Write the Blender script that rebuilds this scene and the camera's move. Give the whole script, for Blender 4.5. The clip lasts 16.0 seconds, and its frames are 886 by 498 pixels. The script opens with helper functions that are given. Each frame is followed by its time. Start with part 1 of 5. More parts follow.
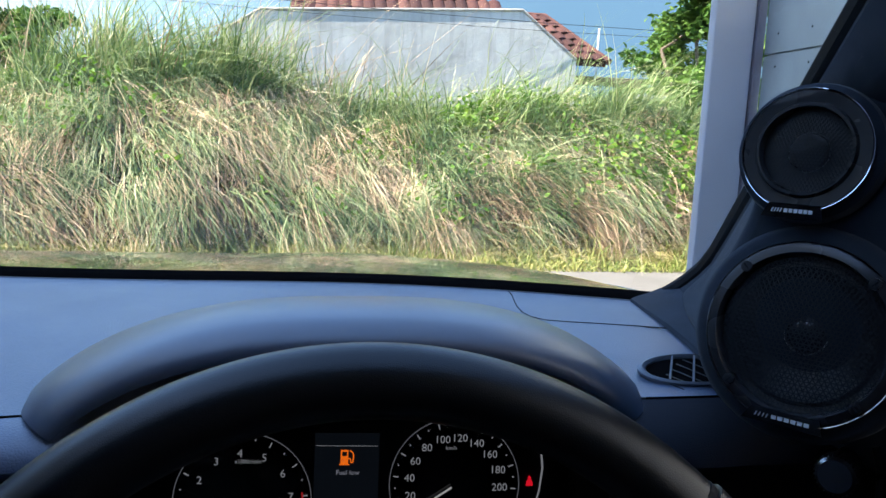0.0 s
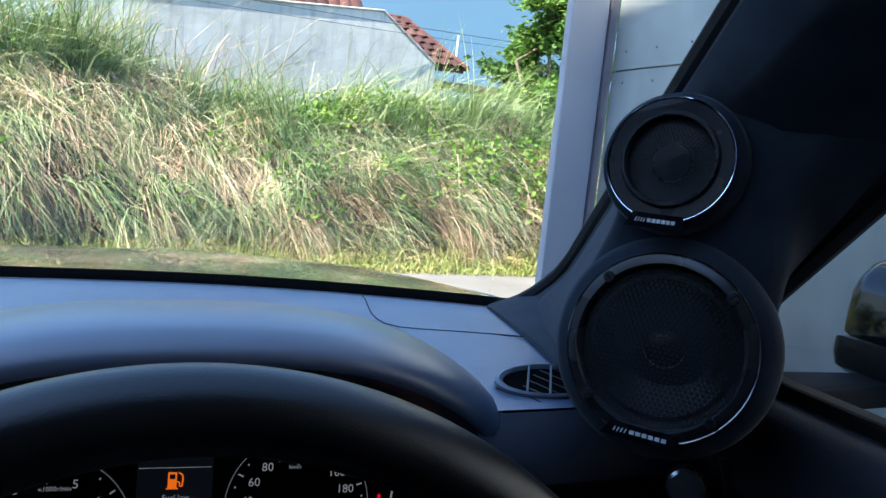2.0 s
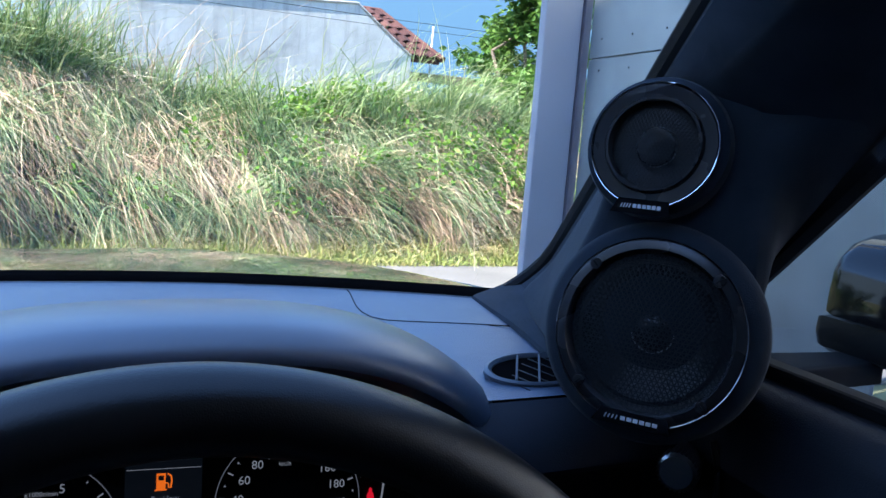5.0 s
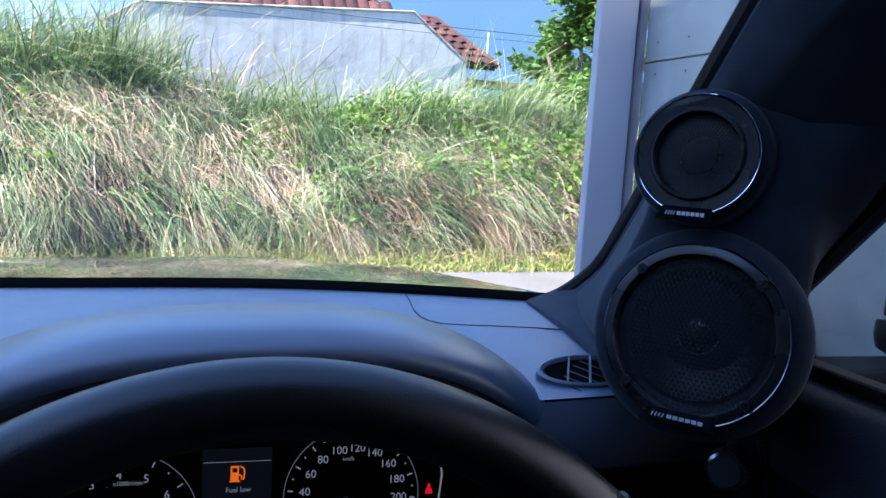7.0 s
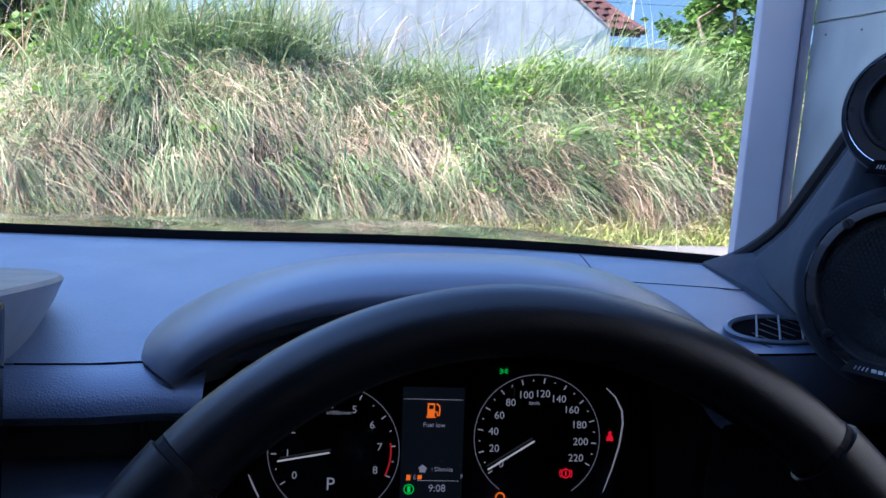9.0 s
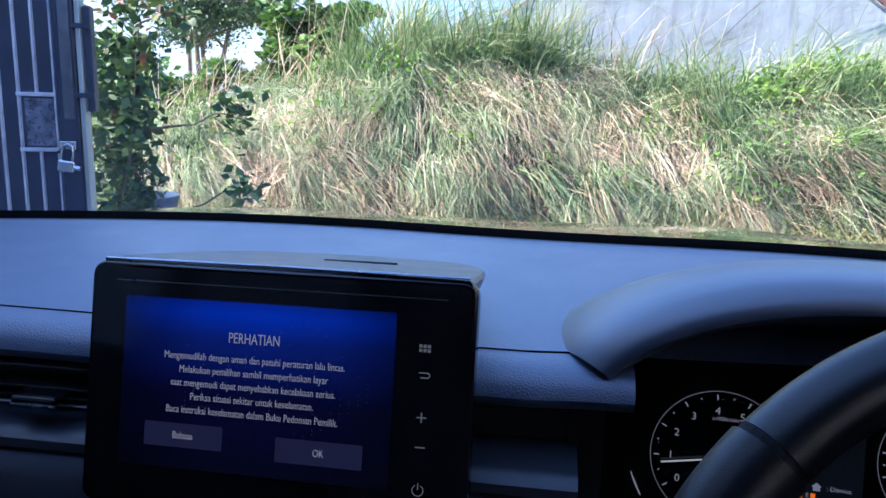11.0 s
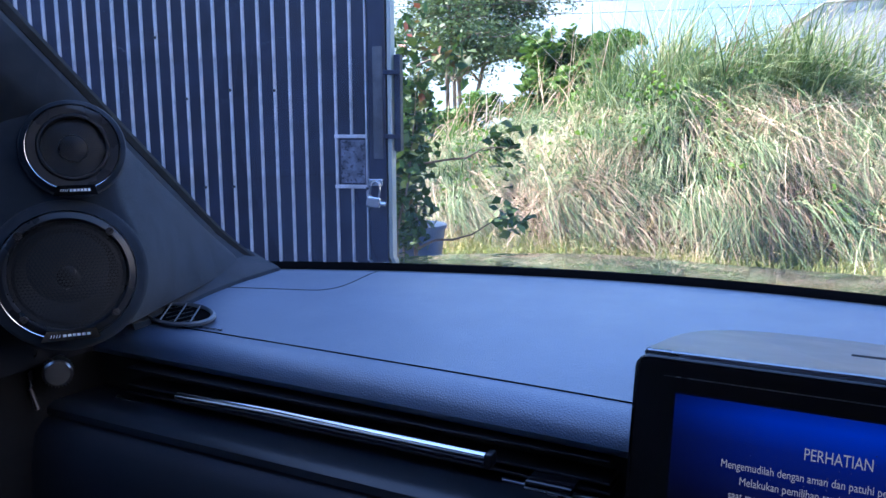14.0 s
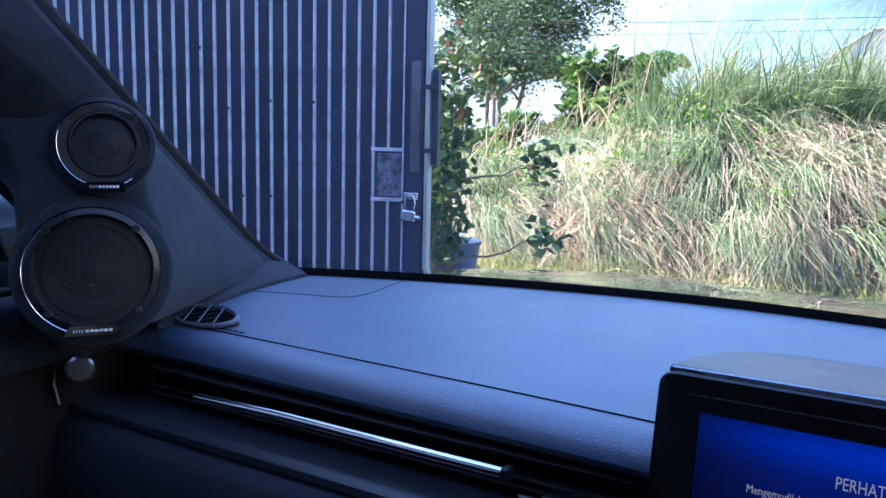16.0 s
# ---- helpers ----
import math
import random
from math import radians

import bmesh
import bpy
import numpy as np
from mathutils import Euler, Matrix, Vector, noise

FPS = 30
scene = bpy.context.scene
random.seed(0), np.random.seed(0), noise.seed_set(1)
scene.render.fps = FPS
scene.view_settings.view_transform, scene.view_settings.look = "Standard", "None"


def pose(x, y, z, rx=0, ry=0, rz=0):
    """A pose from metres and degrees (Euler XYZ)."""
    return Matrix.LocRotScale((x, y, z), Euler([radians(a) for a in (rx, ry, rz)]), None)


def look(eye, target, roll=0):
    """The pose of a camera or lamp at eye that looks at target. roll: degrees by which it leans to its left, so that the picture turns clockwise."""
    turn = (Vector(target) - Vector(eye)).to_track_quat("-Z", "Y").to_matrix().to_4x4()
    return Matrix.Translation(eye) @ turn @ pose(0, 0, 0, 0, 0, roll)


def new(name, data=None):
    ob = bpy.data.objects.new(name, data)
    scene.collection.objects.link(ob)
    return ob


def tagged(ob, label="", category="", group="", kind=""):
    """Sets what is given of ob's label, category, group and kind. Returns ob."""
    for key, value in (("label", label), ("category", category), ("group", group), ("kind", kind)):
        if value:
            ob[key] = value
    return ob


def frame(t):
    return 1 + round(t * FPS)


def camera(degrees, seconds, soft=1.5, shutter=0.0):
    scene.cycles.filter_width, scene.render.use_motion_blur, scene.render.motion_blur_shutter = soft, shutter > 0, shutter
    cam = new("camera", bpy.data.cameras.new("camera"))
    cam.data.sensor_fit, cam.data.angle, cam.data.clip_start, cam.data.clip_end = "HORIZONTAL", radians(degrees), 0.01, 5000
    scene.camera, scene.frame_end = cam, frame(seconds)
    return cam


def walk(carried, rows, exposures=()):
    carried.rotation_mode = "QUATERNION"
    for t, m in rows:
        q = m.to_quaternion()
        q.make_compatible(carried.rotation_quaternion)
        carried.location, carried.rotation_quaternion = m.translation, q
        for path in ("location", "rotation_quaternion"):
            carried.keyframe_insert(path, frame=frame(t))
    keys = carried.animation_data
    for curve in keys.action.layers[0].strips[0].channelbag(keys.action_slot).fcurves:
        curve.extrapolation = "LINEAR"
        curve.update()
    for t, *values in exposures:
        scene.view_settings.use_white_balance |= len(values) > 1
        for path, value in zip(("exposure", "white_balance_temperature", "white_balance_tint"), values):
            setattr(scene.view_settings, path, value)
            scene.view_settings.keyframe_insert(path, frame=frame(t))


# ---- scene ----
cam = camera(60.39, 16.0)
PATH = [
    (0.0, pose(0.3287, -0.1299, 1.2500, 81.260, -2.499, -10.708)),
    (0.5, pose(0.3388, -0.1262, 1.2481, 81.247, -3.044, -12.103)),
    (1.0, pose(0.3492, -0.1253, 1.2528, 81.456, -3.908, -14.837)),
    (1.5, pose(0.3391, -0.1047, 1.2447, 81.741, -4.889, -18.262)),
    (2.0, pose(0.3399, -0.0904, 1.2455, 82.056, -5.639, -21.287)),
    (2.5, pose(0.3366, -0.0802, 1.2389, 82.211, -5.949, -23.390)),
    (3.0, pose(0.3448, -0.0700, 1.2419, 82.052, -5.730, -24.288)),
    (3.5, pose(0.3460, -0.0630, 1.2431, 81.768, -5.137, -24.467)),
    (6.0, pose(0.3325, -0.1059, 1.2467, 81.729, -3.929, -21.077)),
    (6.5, pose(0.3318, -0.1099, 1.2483, 81.814, -3.692, -19.834)),
    (7.0, pose(0.3294, -0.1135, 1.2493, 81.748, -3.269, -18.758)),
    (7.5, pose(0.3296, -0.1162, 1.2498, 81.455, -2.826, -17.549)),
    (8.0, pose(0.3311, -0.1166, 1.2485, 80.895, -2.527, -15.656)),
    (8.5, pose(0.3186, -0.1263, 1.2445, 80.077, -2.459, -12.701)),
    (9.0, pose(0.2790, -0.1373, 1.2394, 79.131, -2.540, -8.577)),
    (9.2, pose(0.2641, -0.1406, 1.2377, 78.809, -2.570, -6.842)),
    (11.3, pose(0.1279, -0.1586, 1.2333, 79.346, -1.025, 11.469)),
    (11.5, pose(0.1108, -0.1641, 1.2380, 79.626, -0.966, 13.052)),
    (12.0, pose(0.0678, -0.1716, 1.2486, 80.254, -0.761, 16.858)),
    (12.5, pose(0.0357, -0.1757, 1.2555, 80.640, -0.352, 20.319)),
    (13.0, pose(-0.0071, -0.1805, 1.2603, 80.786, -0.008, 23.234)),
    (13.5, pose(-0.0312, -0.1758, 1.2676, 80.837, 0.172, 25.287)),
    (14.0, pose(-0.0504, -0.1658, 1.2646, 80.920, 0.151, 26.756)),
    (14.5, pose(-0.0576, -0.1671, 1.2662, 81.187, -0.170, 27.792)),
    (15.0, pose(-0.0459, -0.1593, 1.2580, 81.548, -0.663, 28.594)),
    (15.5, pose(-0.0366, -0.1481, 1.2528, 81.882, -1.116, 29.211)),
    (16.0, pose(-0.0469, -0.1532, 1.2559, 82.172, -1.433, 29.649)),
]
EXPOSURES = [(0.0, 2.35, 6650, 7), (3.0, 2.46, 6150, 3), (6.0, 2.43, 5750, 12), (9.0, 2.45, 5700, 16), (13.4, 2.38, 5750, 16), (14.2, 2.67, 5700, 18), (16.0, 2.67, 5700, 18)]
SKY_STRENGTH, SUN_STRENGTH = 0.15, 5.0
FAR_SKY = 0.95
SCREEN_GLOW = 0.16
# height and front end of the unseen wall added to block the sun
SHADE_WALL_TOP, SHADE_WALL_END = 8.8, 2.9
BONNET_Z, COWL_Z = 1.068, 1.066
WHEEL_AT, WHEEL_TILT = (0.3565, 0.0709, 1.0036), 27.96
walk(cam, PATH, EXPOSURES)

# ---- world, sun and exposure ----
SUN_EL, SUN_AZ = radians(44), radians(260)          # mid-morning, from the car's left and a little behind
sun_from = Vector((math.sin(SUN_AZ) * math.cos(SUN_EL), math.cos(SUN_AZ) * math.cos(SUN_EL), math.sin(SUN_EL)))
world = bpy.data.worlds.new("sky")
scene.world = world
world.use_nodes = True
wn, wl = world.node_tree.nodes, world.node_tree.links
sky = wn.new("ShaderNodeTexSky")
sky.sky_type, sky.sun_disc, sky.sun_elevation, sky.sun_rotation = "NISHITA", False, SUN_EL, SUN_AZ
sky.air_density, sky.dust_density, sky.ozone_density = 0.8, 0.15, 3.0
wl.new(sky.outputs[0], wn["Background"].inputs[0])
wn["Background"].inputs[1].default_value = SKY_STRENGTH
sun = new("sun", bpy.data.lights.new("sun", "SUN"))
sun.data.energy, sun.data.angle, sun.data.color = SUN_STRENGTH, radians(0.5), (1.0, 0.9, 0.76)
sun.matrix_world = look(sun_from * 30, (0, 0, 0))


# ---- materials ----
class Nodes:
    """Small wrapper to wire a node material."""

    def __init__(self, name):
        self.mat = bpy.data.materials.new(name)
        self.mat.use_nodes = True
        self.tree = self.mat.node_tree
        self.bsdf = self.tree.nodes["Principled BSDF"]

    def add(self, kind, **inputs):
        n = self.tree.nodes.new(kind)
        for key, value in inputs.items():
            self.put(n, key.replace("_", " "), value)
        return n

    def put(self, n, key, value):
        if isinstance(value, bpy.types.NodeSocket):
            self.tree.links.new(value, n.inputs[key])
        else:
            n.inputs[key].default_value = value

    def coords(self, which="Object"):
        return self.add("ShaderNodeTexCoord").outputs[which]

    def noise(self, scale, detail=3, rough=0.55, vec=None, stretch=None):
        n = self.add("ShaderNodeTexNoise", Scale=scale, Detail=detail, Roughness=rough)
        v = vec or self.coords()
        if stretch:
            m = self.add("ShaderNodeMapping", Scale=stretch)
            self.tree.links.new(v, m.inputs["Vector"])
            v = m.outputs[0]
        self.tree.links.new(v, n.inputs["Vector"])
        return n.outputs["Fac"]

    def ramp(self, fac, stops):
        r = self.tree.nodes.new("ShaderNodeValToRGB")
        while len(r.color_ramp.elements) < len(stops):
            r.color_ramp.elements.new(0.5)
        for e, (p, c) in zip(r.color_ramp.elements, stops):
            e.position, e.color = p, (*(c if hasattr(c, "__len__") else (c, c, c)), 1)
        self.tree.links.new(fac, r.inputs[0])
        return r.outputs[0]

    def bump(self, height, strength, distance=0.001):
        b = self.add("ShaderNodeBump", Strength=strength, Distance=distance)
        self.tree.links.new(height, b.inputs["Height"])
        self.tree.links.new(b.outputs[0], self.bsdf.inputs["Normal"])

    def base(self, value, rough=0.5, metal=0.0, spec=0.5, coat=0.0):
        self.put(self.bsdf, "Base Color", value if isinstance(value, bpy.types.NodeSocket) else (*value, 1))
        self.put(self.bsdf, "Roughness", rough)
        self.put(self.bsdf, "Metallic", metal)
        self.put(self.bsdf, "Specular IOR Level", spec)
        self.put(self.bsdf, "Coat Weight", coat)
        return self


def tone(c, k):
    return tuple(min(1, v * k) for v in c)


def mottled(name, colour, rough=0.5, metal=0.0, spec=0.5, scale=6.0, spread=0.25, grain=200.0, relief=0.15, depth=0.0005, coat=0.0):
    """Plain painted or moulded surface with soft tonal drift, fine grain and uneven gloss."""
    n = Nodes(name)
    big, fine = n.noise(scale, 4), n.noise(grain, 2)
    n.base(n.ramp(big, [(0.3, tone(colour, 1 - spread)), (0.7, tone(colour, 1 + spread))]),
           n.ramp(n.noise(scale * 3, 4), [(0.3, max(0, rough - 0.06)), (0.7, min(1, rough + 0.06))]), metal, spec, coat)
    if relief:
        n.bump(fine, relief, depth)
    return n.mat


def leather_grain(name, colour, rough, cell, relief, spec=0.5, sheen=0.0):
    """Moulded soft plastic with a pebbled skin."""
    n = Nodes(name)
    v = n.add("ShaderNodeTexVoronoi", Scale=1 / cell)
    v.feature = "DISTANCE_TO_EDGE"
    n.tree.links.new(n.coords(), v.inputs["Vector"])
    pebble = n.ramp(v.outputs["Distance"], [(0.0, 0.0), (0.35, 1.0)])
    n.base(n.ramp(n.noise(5, 5), [(0.3, tone(colour, 0.85)), (0.7, tone(colour, 1.15))]),
           n.ramp(n.noise(14, 4), [(0.3, rough - 0.05), (0.7, rough + 0.05)]), 0, spec)
    if sheen:
        n.put(n.bsdf, "Coat Weight", sheen)
        n.put(n.bsdf, "Coat Roughness", rough)
        n.put(n.bsdf, "Coat IOR", 1.6)
    n.bump(pebble, relief, 0.0004)
    return n.mat


def glow(name, colour, strength):
    n = Nodes(name)
    n.base((0.01, 0.01, 0.01), 0.4)
    n.put(n.bsdf, "Emission Color", (*colour, 1))
    n.put(n.bsdf, "Emission Strength", strength)
    return n.mat


def island_mix(name, stops, rough=0.6, spec=0.35, through_light=0.25, scale=1.2):
    """Leaves or blades: each one takes its own tone, patches of the stand differ, light comes through."""
    n = Nodes(name)
    g = n.add("ShaderNodeNewGeometry")
    mix = n.add("ShaderNodeMath")
    mix.operation = "MULTIPLY_ADD"
    n.tree.links.new(g.outputs["Random Per Island"], mix.inputs[0])
    mix.inputs[1].default_value = 0.7
    patch = n.add("ShaderNodeMath")
    patch.operation = "MULTIPLY_ADD"
    n.tree.links.new(n.noise(scale, 3), patch.inputs[0])
    patch.inputs[1].default_value, patch.inputs[2].default_value = 1.3, -0.5
    n.tree.links.new(patch.outputs[0], mix.inputs[2])
    colour = n.ramp(mix.outputs[0], stops)
    n.base(colour, rough, 0, spec)
    thin = n.add("ShaderNodeBsdfTranslucent")
    n.tree.links.new(colour, thin.inputs[0])
    both = n.add("ShaderNodeMixShader", Fac=through_light)
    out = n.tree.nodes["Material Output"]
    n.tree.links.new(n.bsdf.outputs[0], both.inputs[1])
    n.tree.links.new(thin.outputs[0], both.inputs[2])
    n.tree.links.new(both.outputs[0], out.inputs[0])
    return n.mat


def clear_glass(name, tint, gloss=1.0):
    """Thin pane: lets the view through, mirrors a little more at a slant."""
    n = Nodes(name)
    clear, shine, mix = n.add("ShaderNodeBsdfTransparent"), n.add("ShaderNodeBsdfGlossy"), n.add("ShaderNodeMixShader")
    clear.inputs[0].default_value = (*tint, 1)
    shine.inputs["Roughness"].default_value = 0.01
    fres = n.add("ShaderNodeFresnel", IOR=1.25)
    k = n.add("ShaderNodeMath")
    k.operation = "MULTIPLY"
    n.tree.links.new(fres.outputs[0], k.inputs[0])
    k.inputs[1].default_value = gloss
    n.tree.links.new(k.outputs[0], mix.inputs[0])
    n.tree.links.new(clear.outputs[0], mix.inputs[1])
    n.tree.links.new(shine.outputs[0], mix.inputs[2])
    n.tree.links.new(mix.outputs[0], n.tree.nodes["Material Output"].inputs[0])
    return n.mat


# dash and hood skins: grey plastic with the skylight's blue tinted in
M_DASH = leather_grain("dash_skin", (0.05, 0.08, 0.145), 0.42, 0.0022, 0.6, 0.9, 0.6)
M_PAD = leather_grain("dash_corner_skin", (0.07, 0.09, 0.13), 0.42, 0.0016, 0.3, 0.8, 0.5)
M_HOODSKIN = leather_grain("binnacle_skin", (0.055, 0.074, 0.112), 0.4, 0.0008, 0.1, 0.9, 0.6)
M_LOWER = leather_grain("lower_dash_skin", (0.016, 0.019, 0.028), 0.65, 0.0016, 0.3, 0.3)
M_WHEEL = leather_grain("wheel_leather", (0.003, 0.0035, 0.005), 0.33, 0.0009, 0.12, 0.5)
M_BLACK = mottled("black_plastic", (0.012, 0.012, 0.013), 0.45, grain=900)
M_MATTE = mottled("matte_black", (0.008, 0.008, 0.009), 0.75, grain=900, spec=0.25)
M_DEEP_BLACK = mottled("deep_black", (0.003, 0.003, 0.0035), 0.95, grain=900, spec=0.03)
M_GLOSS = mottled("piano_black", (0.006, 0.006, 0.007), 0.08, relief=0.0)
M_TRIM = mottled("satin_dark_trim", (0.02, 0.024, 0.032), 0.38, grain=1200, relief=0.1)
M_COWL = mottled("display_cowl_skin", (0.13, 0.15, 0.18), 0.34, grain=1200, relief=0.08)
M_CHROME = mottled("chrome", (0.75, 0.76, 0.78), 0.12, 1.0, relief=0.0, spread=0.05)
M_SATIN = mottled("satin_metal", (0.35, 0.36, 0.38), 0.3, 1.0, relief=0.05, spread=0.1)
M_SCREW = mottled("black_screw", (0.05, 0.05, 0.055), 0.3, 0.8, relief=0.0)
M_BADGE = mottled("badge_white", (0.7, 0.7, 0.72), 0.4, relief=0.0, spread=0.03)
M_RING = mottled("speaker_ring", (0.022, 0.023, 0.026), 0.28, relief=0.0)
M_MESH = mottled("grille_wire", (0.03, 0.033, 0.038), 0.32, 0.5, 0.5, relief=0.0)
M_CONE = mottled("speaker_cone", (0.008, 0.008, 0.009), 0.4, grain=600)
M_DOME = mottled("speaker_dome", (0.03, 0.03, 0.034), 0.12, 0.3, relief=0.0)


def fabric():
    n = Nodes("pillar_fabric")
    w = n.noise(1500, 2)
    n.base(n.ramp(n.noise(30, 4), [(0.3, (0.018, 0.025, 0.036)), (0.7, (0.031, 0.041, 0.056))]), 0.95, 0, 0.15)
    n.put(n.bsdf, "Sheen Weight", 0.12)
    n.bump(w, 0.5, 0.0006)
    return n.mat


M_FABRIC = fabric()


def car_paint():
    """Metallic paint under lacquer, with the faint waviness of pressed sheet."""
    n = Nodes("grey_car_paint")
    n.base(n.ramp(n.noise(900, 2), [(0.3, (0.05, 0.052, 0.045)), (0.7, (0.08, 0.083, 0.072))]), 0.16, 0.5, 0.5, 1.0)
    n.put(n.bsdf, "Coat Roughness", 0.02)
    n.bump(n.noise(12, 2, stretch=(1, 2.2, 1)), 0.3, 0.004)
    return n.mat


M_PAINT = car_paint()
M_BODY = mottled("grey_headliner", (0.26, 0.26, 0.265), 0.9, grain=700, spec=0.2)
M_GLASS = clear_glass("windscreen_glass", (0.93, 0.95, 0.95))
M_SIDE = clear_glass("side_glass", (0.64, 0.68, 0.71))
M_TINT = clear_glass("tinted_glass", (0.28, 0.3, 0.32))
M_MIRROR = mottled("mirror_glass", (0.85, 0.86, 0.88), 0.02, 1.0, relief=0.0, spread=0.01)


def screen_mat():
    """Backlit display picture: blue that fades to near black downwards and to the sides."""
    n = Nodes("lit_screen")
    sep = n.add("ShaderNodeSeparateXYZ")
    n.tree.links.new(n.coords("Generated"), sep.inputs[0])
    up = n.ramp(sep.outputs["Z"], [(0.0, (0.001, 0.0015, 0.008)), (0.45, (0.0015, 0.002, 0.022)), (0.78, (0.002, 0.01, 0.14)), (0.93, (0.002, 0.025, 0.36)), (1.0, (0.002, 0.015, 0.22))])
    side = n.ramp(sep.outputs["X"], [(0.0, 0.25), (0.3, 0.85), (0.55, 1.0), (0.8, 0.75), (1.0, 0.3)])
    mul = n.add("ShaderNodeMix")
    mul.data_type, mul.blend_type = "RGBA", "MULTIPLY"
    mul.inputs[0].default_value = 1.0
    n.tree.links.new(up, mul.inputs[6])
    n.tree.links.new(side, mul.inputs[7])
    n.base((0.004, 0.004, 0.006), 0.1)
    n.put(n.bsdf, "Emission Color", mul.outputs[2])
    n.put(n.bsdf, "Emission Strength", SCREEN_GLOW)
    return n.mat


M_SCREEN = screen_mat()
M_TEXT = glow("screen_lettering", (0.75, 0.78, 0.95), 0.27 * SCREEN_GLOW)
M_TEXT_DIM = glow("screen_button_face", (0.09, 0.1, 0.32), 0.11 * SCREEN_GLOW)
M_KEYS = glow("key_symbols", (0.5, 0.55, 0.65), 0.16 * SCREEN_GLOW)
M_DIAL = glow("dial_lettering", (0.75, 0.78, 0.85), 0.3 * SCREEN_GLOW)
M_NEEDLE = glow("dial_needle", (0.85, 0.85, 0.85), 0.55 * SCREEN_GLOW)
M_DIMLINE = glow("dial_ring_line", (0.4, 0.42, 0.48), 0.3 * SCREEN_GLOW)
M_ORANGE = glow("orange_lamp", (1.0, 0.17, 0.01), 1.1 * SCREEN_GLOW)
M_RED = glow("red_lamp", (1.0, 0.01, 0.03), 0.9 * SCREEN_GLOW)
M_REDLINE = glow("red_band", (1.0, 0.03, 0.04), 0.35 * SCREEN_GLOW)
M_GREEN = glow("green_lamp", (0.02, 1.0, 0.1), 0.7 * SCREEN_GLOW)
M_LCD = glow("centre_display", (0.09, 0.13, 0.2), 0.035 * SCREEN_GLOW)

M_GRASS = island_mix("green_grass", [(0.0, (0.02, 0.042, 0.015)), (0.3, (0.08, 0.135, 0.05)), (0.55, (0.17, 0.235, 0.105)), (0.8, (0.33, 0.39, 0.2)), (1.0, (0.58, 0.57, 0.38))])
M_DRY = island_mix("dry_grass", [(0.0, (0.1, 0.062, 0.036)), (0.3, (0.3, 0.195, 0.12)), (0.6, (0.55, 0.4, 0.275)), (1.0, (0.76, 0.63, 0.46))])
M_REED = island_mix("tall_reed", [(0.0, (0.05, 0.1, 0.03)), (0.5, (0.17, 0.245, 0.085)), (0.85, (0.4, 0.42, 0.22)), (1.0, (0.6, 0.52, 0.36))])
M_VERGE = island_mix("verge_grass", [(0.0, (0.1, 0.16, 0.03)), (0.5, (0.24, 0.28, 0.07)), (1.0, (0.48, 0.4, 0.17))])
M_FOOT = island_mix("yellowing_grass", [(0.0, (0.2, 0.18, 0.06)), (0.5, (0.42, 0.34, 0.15)), (1.0, (0.62, 0.5, 0.28))])
M_VINE = island_mix("broad_weed_leaf", [(0.0, (0.05, 0.12, 0.012)), (0.5, (0.11, 0.22, 0.025)), (1.0, (0.22, 0.32, 0.05))], through_light=0.35)
M_LEAF = island_mix("tree_leaf", [(0.0, (0.025, 0.065, 0.012)), (0.5, (0.06, 0.12, 0.02)), (1.0, (0.13, 0.2, 0.04))], through_light=0.3)
M_BRIGHTLEAF = island_mix("bright_tree_leaf", [(0.0, (0.035, 0.085, 0.012)), (0.5, (0.08, 0.165, 0.028)), (1.0, (0.16, 0.25, 0.05))], through_light=0.35)
M_DARKLEAF = island_mix("dark_tree_leaf", [(0.0, (0.03, 0.06, 0.03)), (0.5, (0.065, 0.11, 0.045)), (1.0, (0.13, 0.19, 0.075))], through_light=0.25)
M_SHRUB = island_mix("shrub_leaf", [(0.0, (0.02, 0.05, 0.015)), (0.55, (0.04, 0.085, 0.02)), (0.8, (0.09, 0.12, 0.03)), (1.0, (0.2, 0.05, 0.04))], through_light=0.2)
M_BARK = mottled("bark", (0.14, 0.11, 0.085), 0.9, grain=60, relief=0.7, depth=0.01, spread=0.4, spec=0.2)
M_SOIL = mottled("bank_soil", (0.07, 0.065, 0.03), 0.95, scale=2.5, grain=25, relief=0.6, depth=0.03, spread=0.5, spec=0.1)
M_GROUND = mottled("rough_ground", (0.17, 0.16, 0.08), 0.95, scale=0.8, grain=30, relief=0.5, depth=0.02, spread=0.4, spec=0.1)
M_ROAD = mottled("pale_concrete_road", (0.16, 0.15, 0.14), 0.9, scale=0.9, grain=60, relief=0.35, depth=0.006, spread=0.18, spec=0.2)
M_FLOOR = mottled("garage_concrete", (0.27, 0.265, 0.26), 0.85, scale=1.1, grain=80, relief=0.3, depth=0.004, spread=0.2, spec=0.25)
M_LILAC = mottled("lilac_grey_paint", (0.42, 0.415, 0.44), 0.7, scale=3, grain=120, relief=0.25, depth=0.002, spread=0.08, spec=0.3)
M_SHEET = mottled("galvanised_sheet", (0.31, 0.335, 0.33), 0.42, 0.2, scale=4, grain=40, relief=0.12, depth=0.002, spread=0.2)
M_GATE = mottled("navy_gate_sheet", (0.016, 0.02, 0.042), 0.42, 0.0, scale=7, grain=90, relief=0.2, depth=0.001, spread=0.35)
# worn ribs, their colour lifted to imitate grazing sun on the edges
M_RIB = mottled("worn_sunlit_gate_rib", (0.5, 0.5, 0.55), 0.4, 0.1, scale=12, grain=150, relief=0.2, depth=0.0006, spread=0.35)
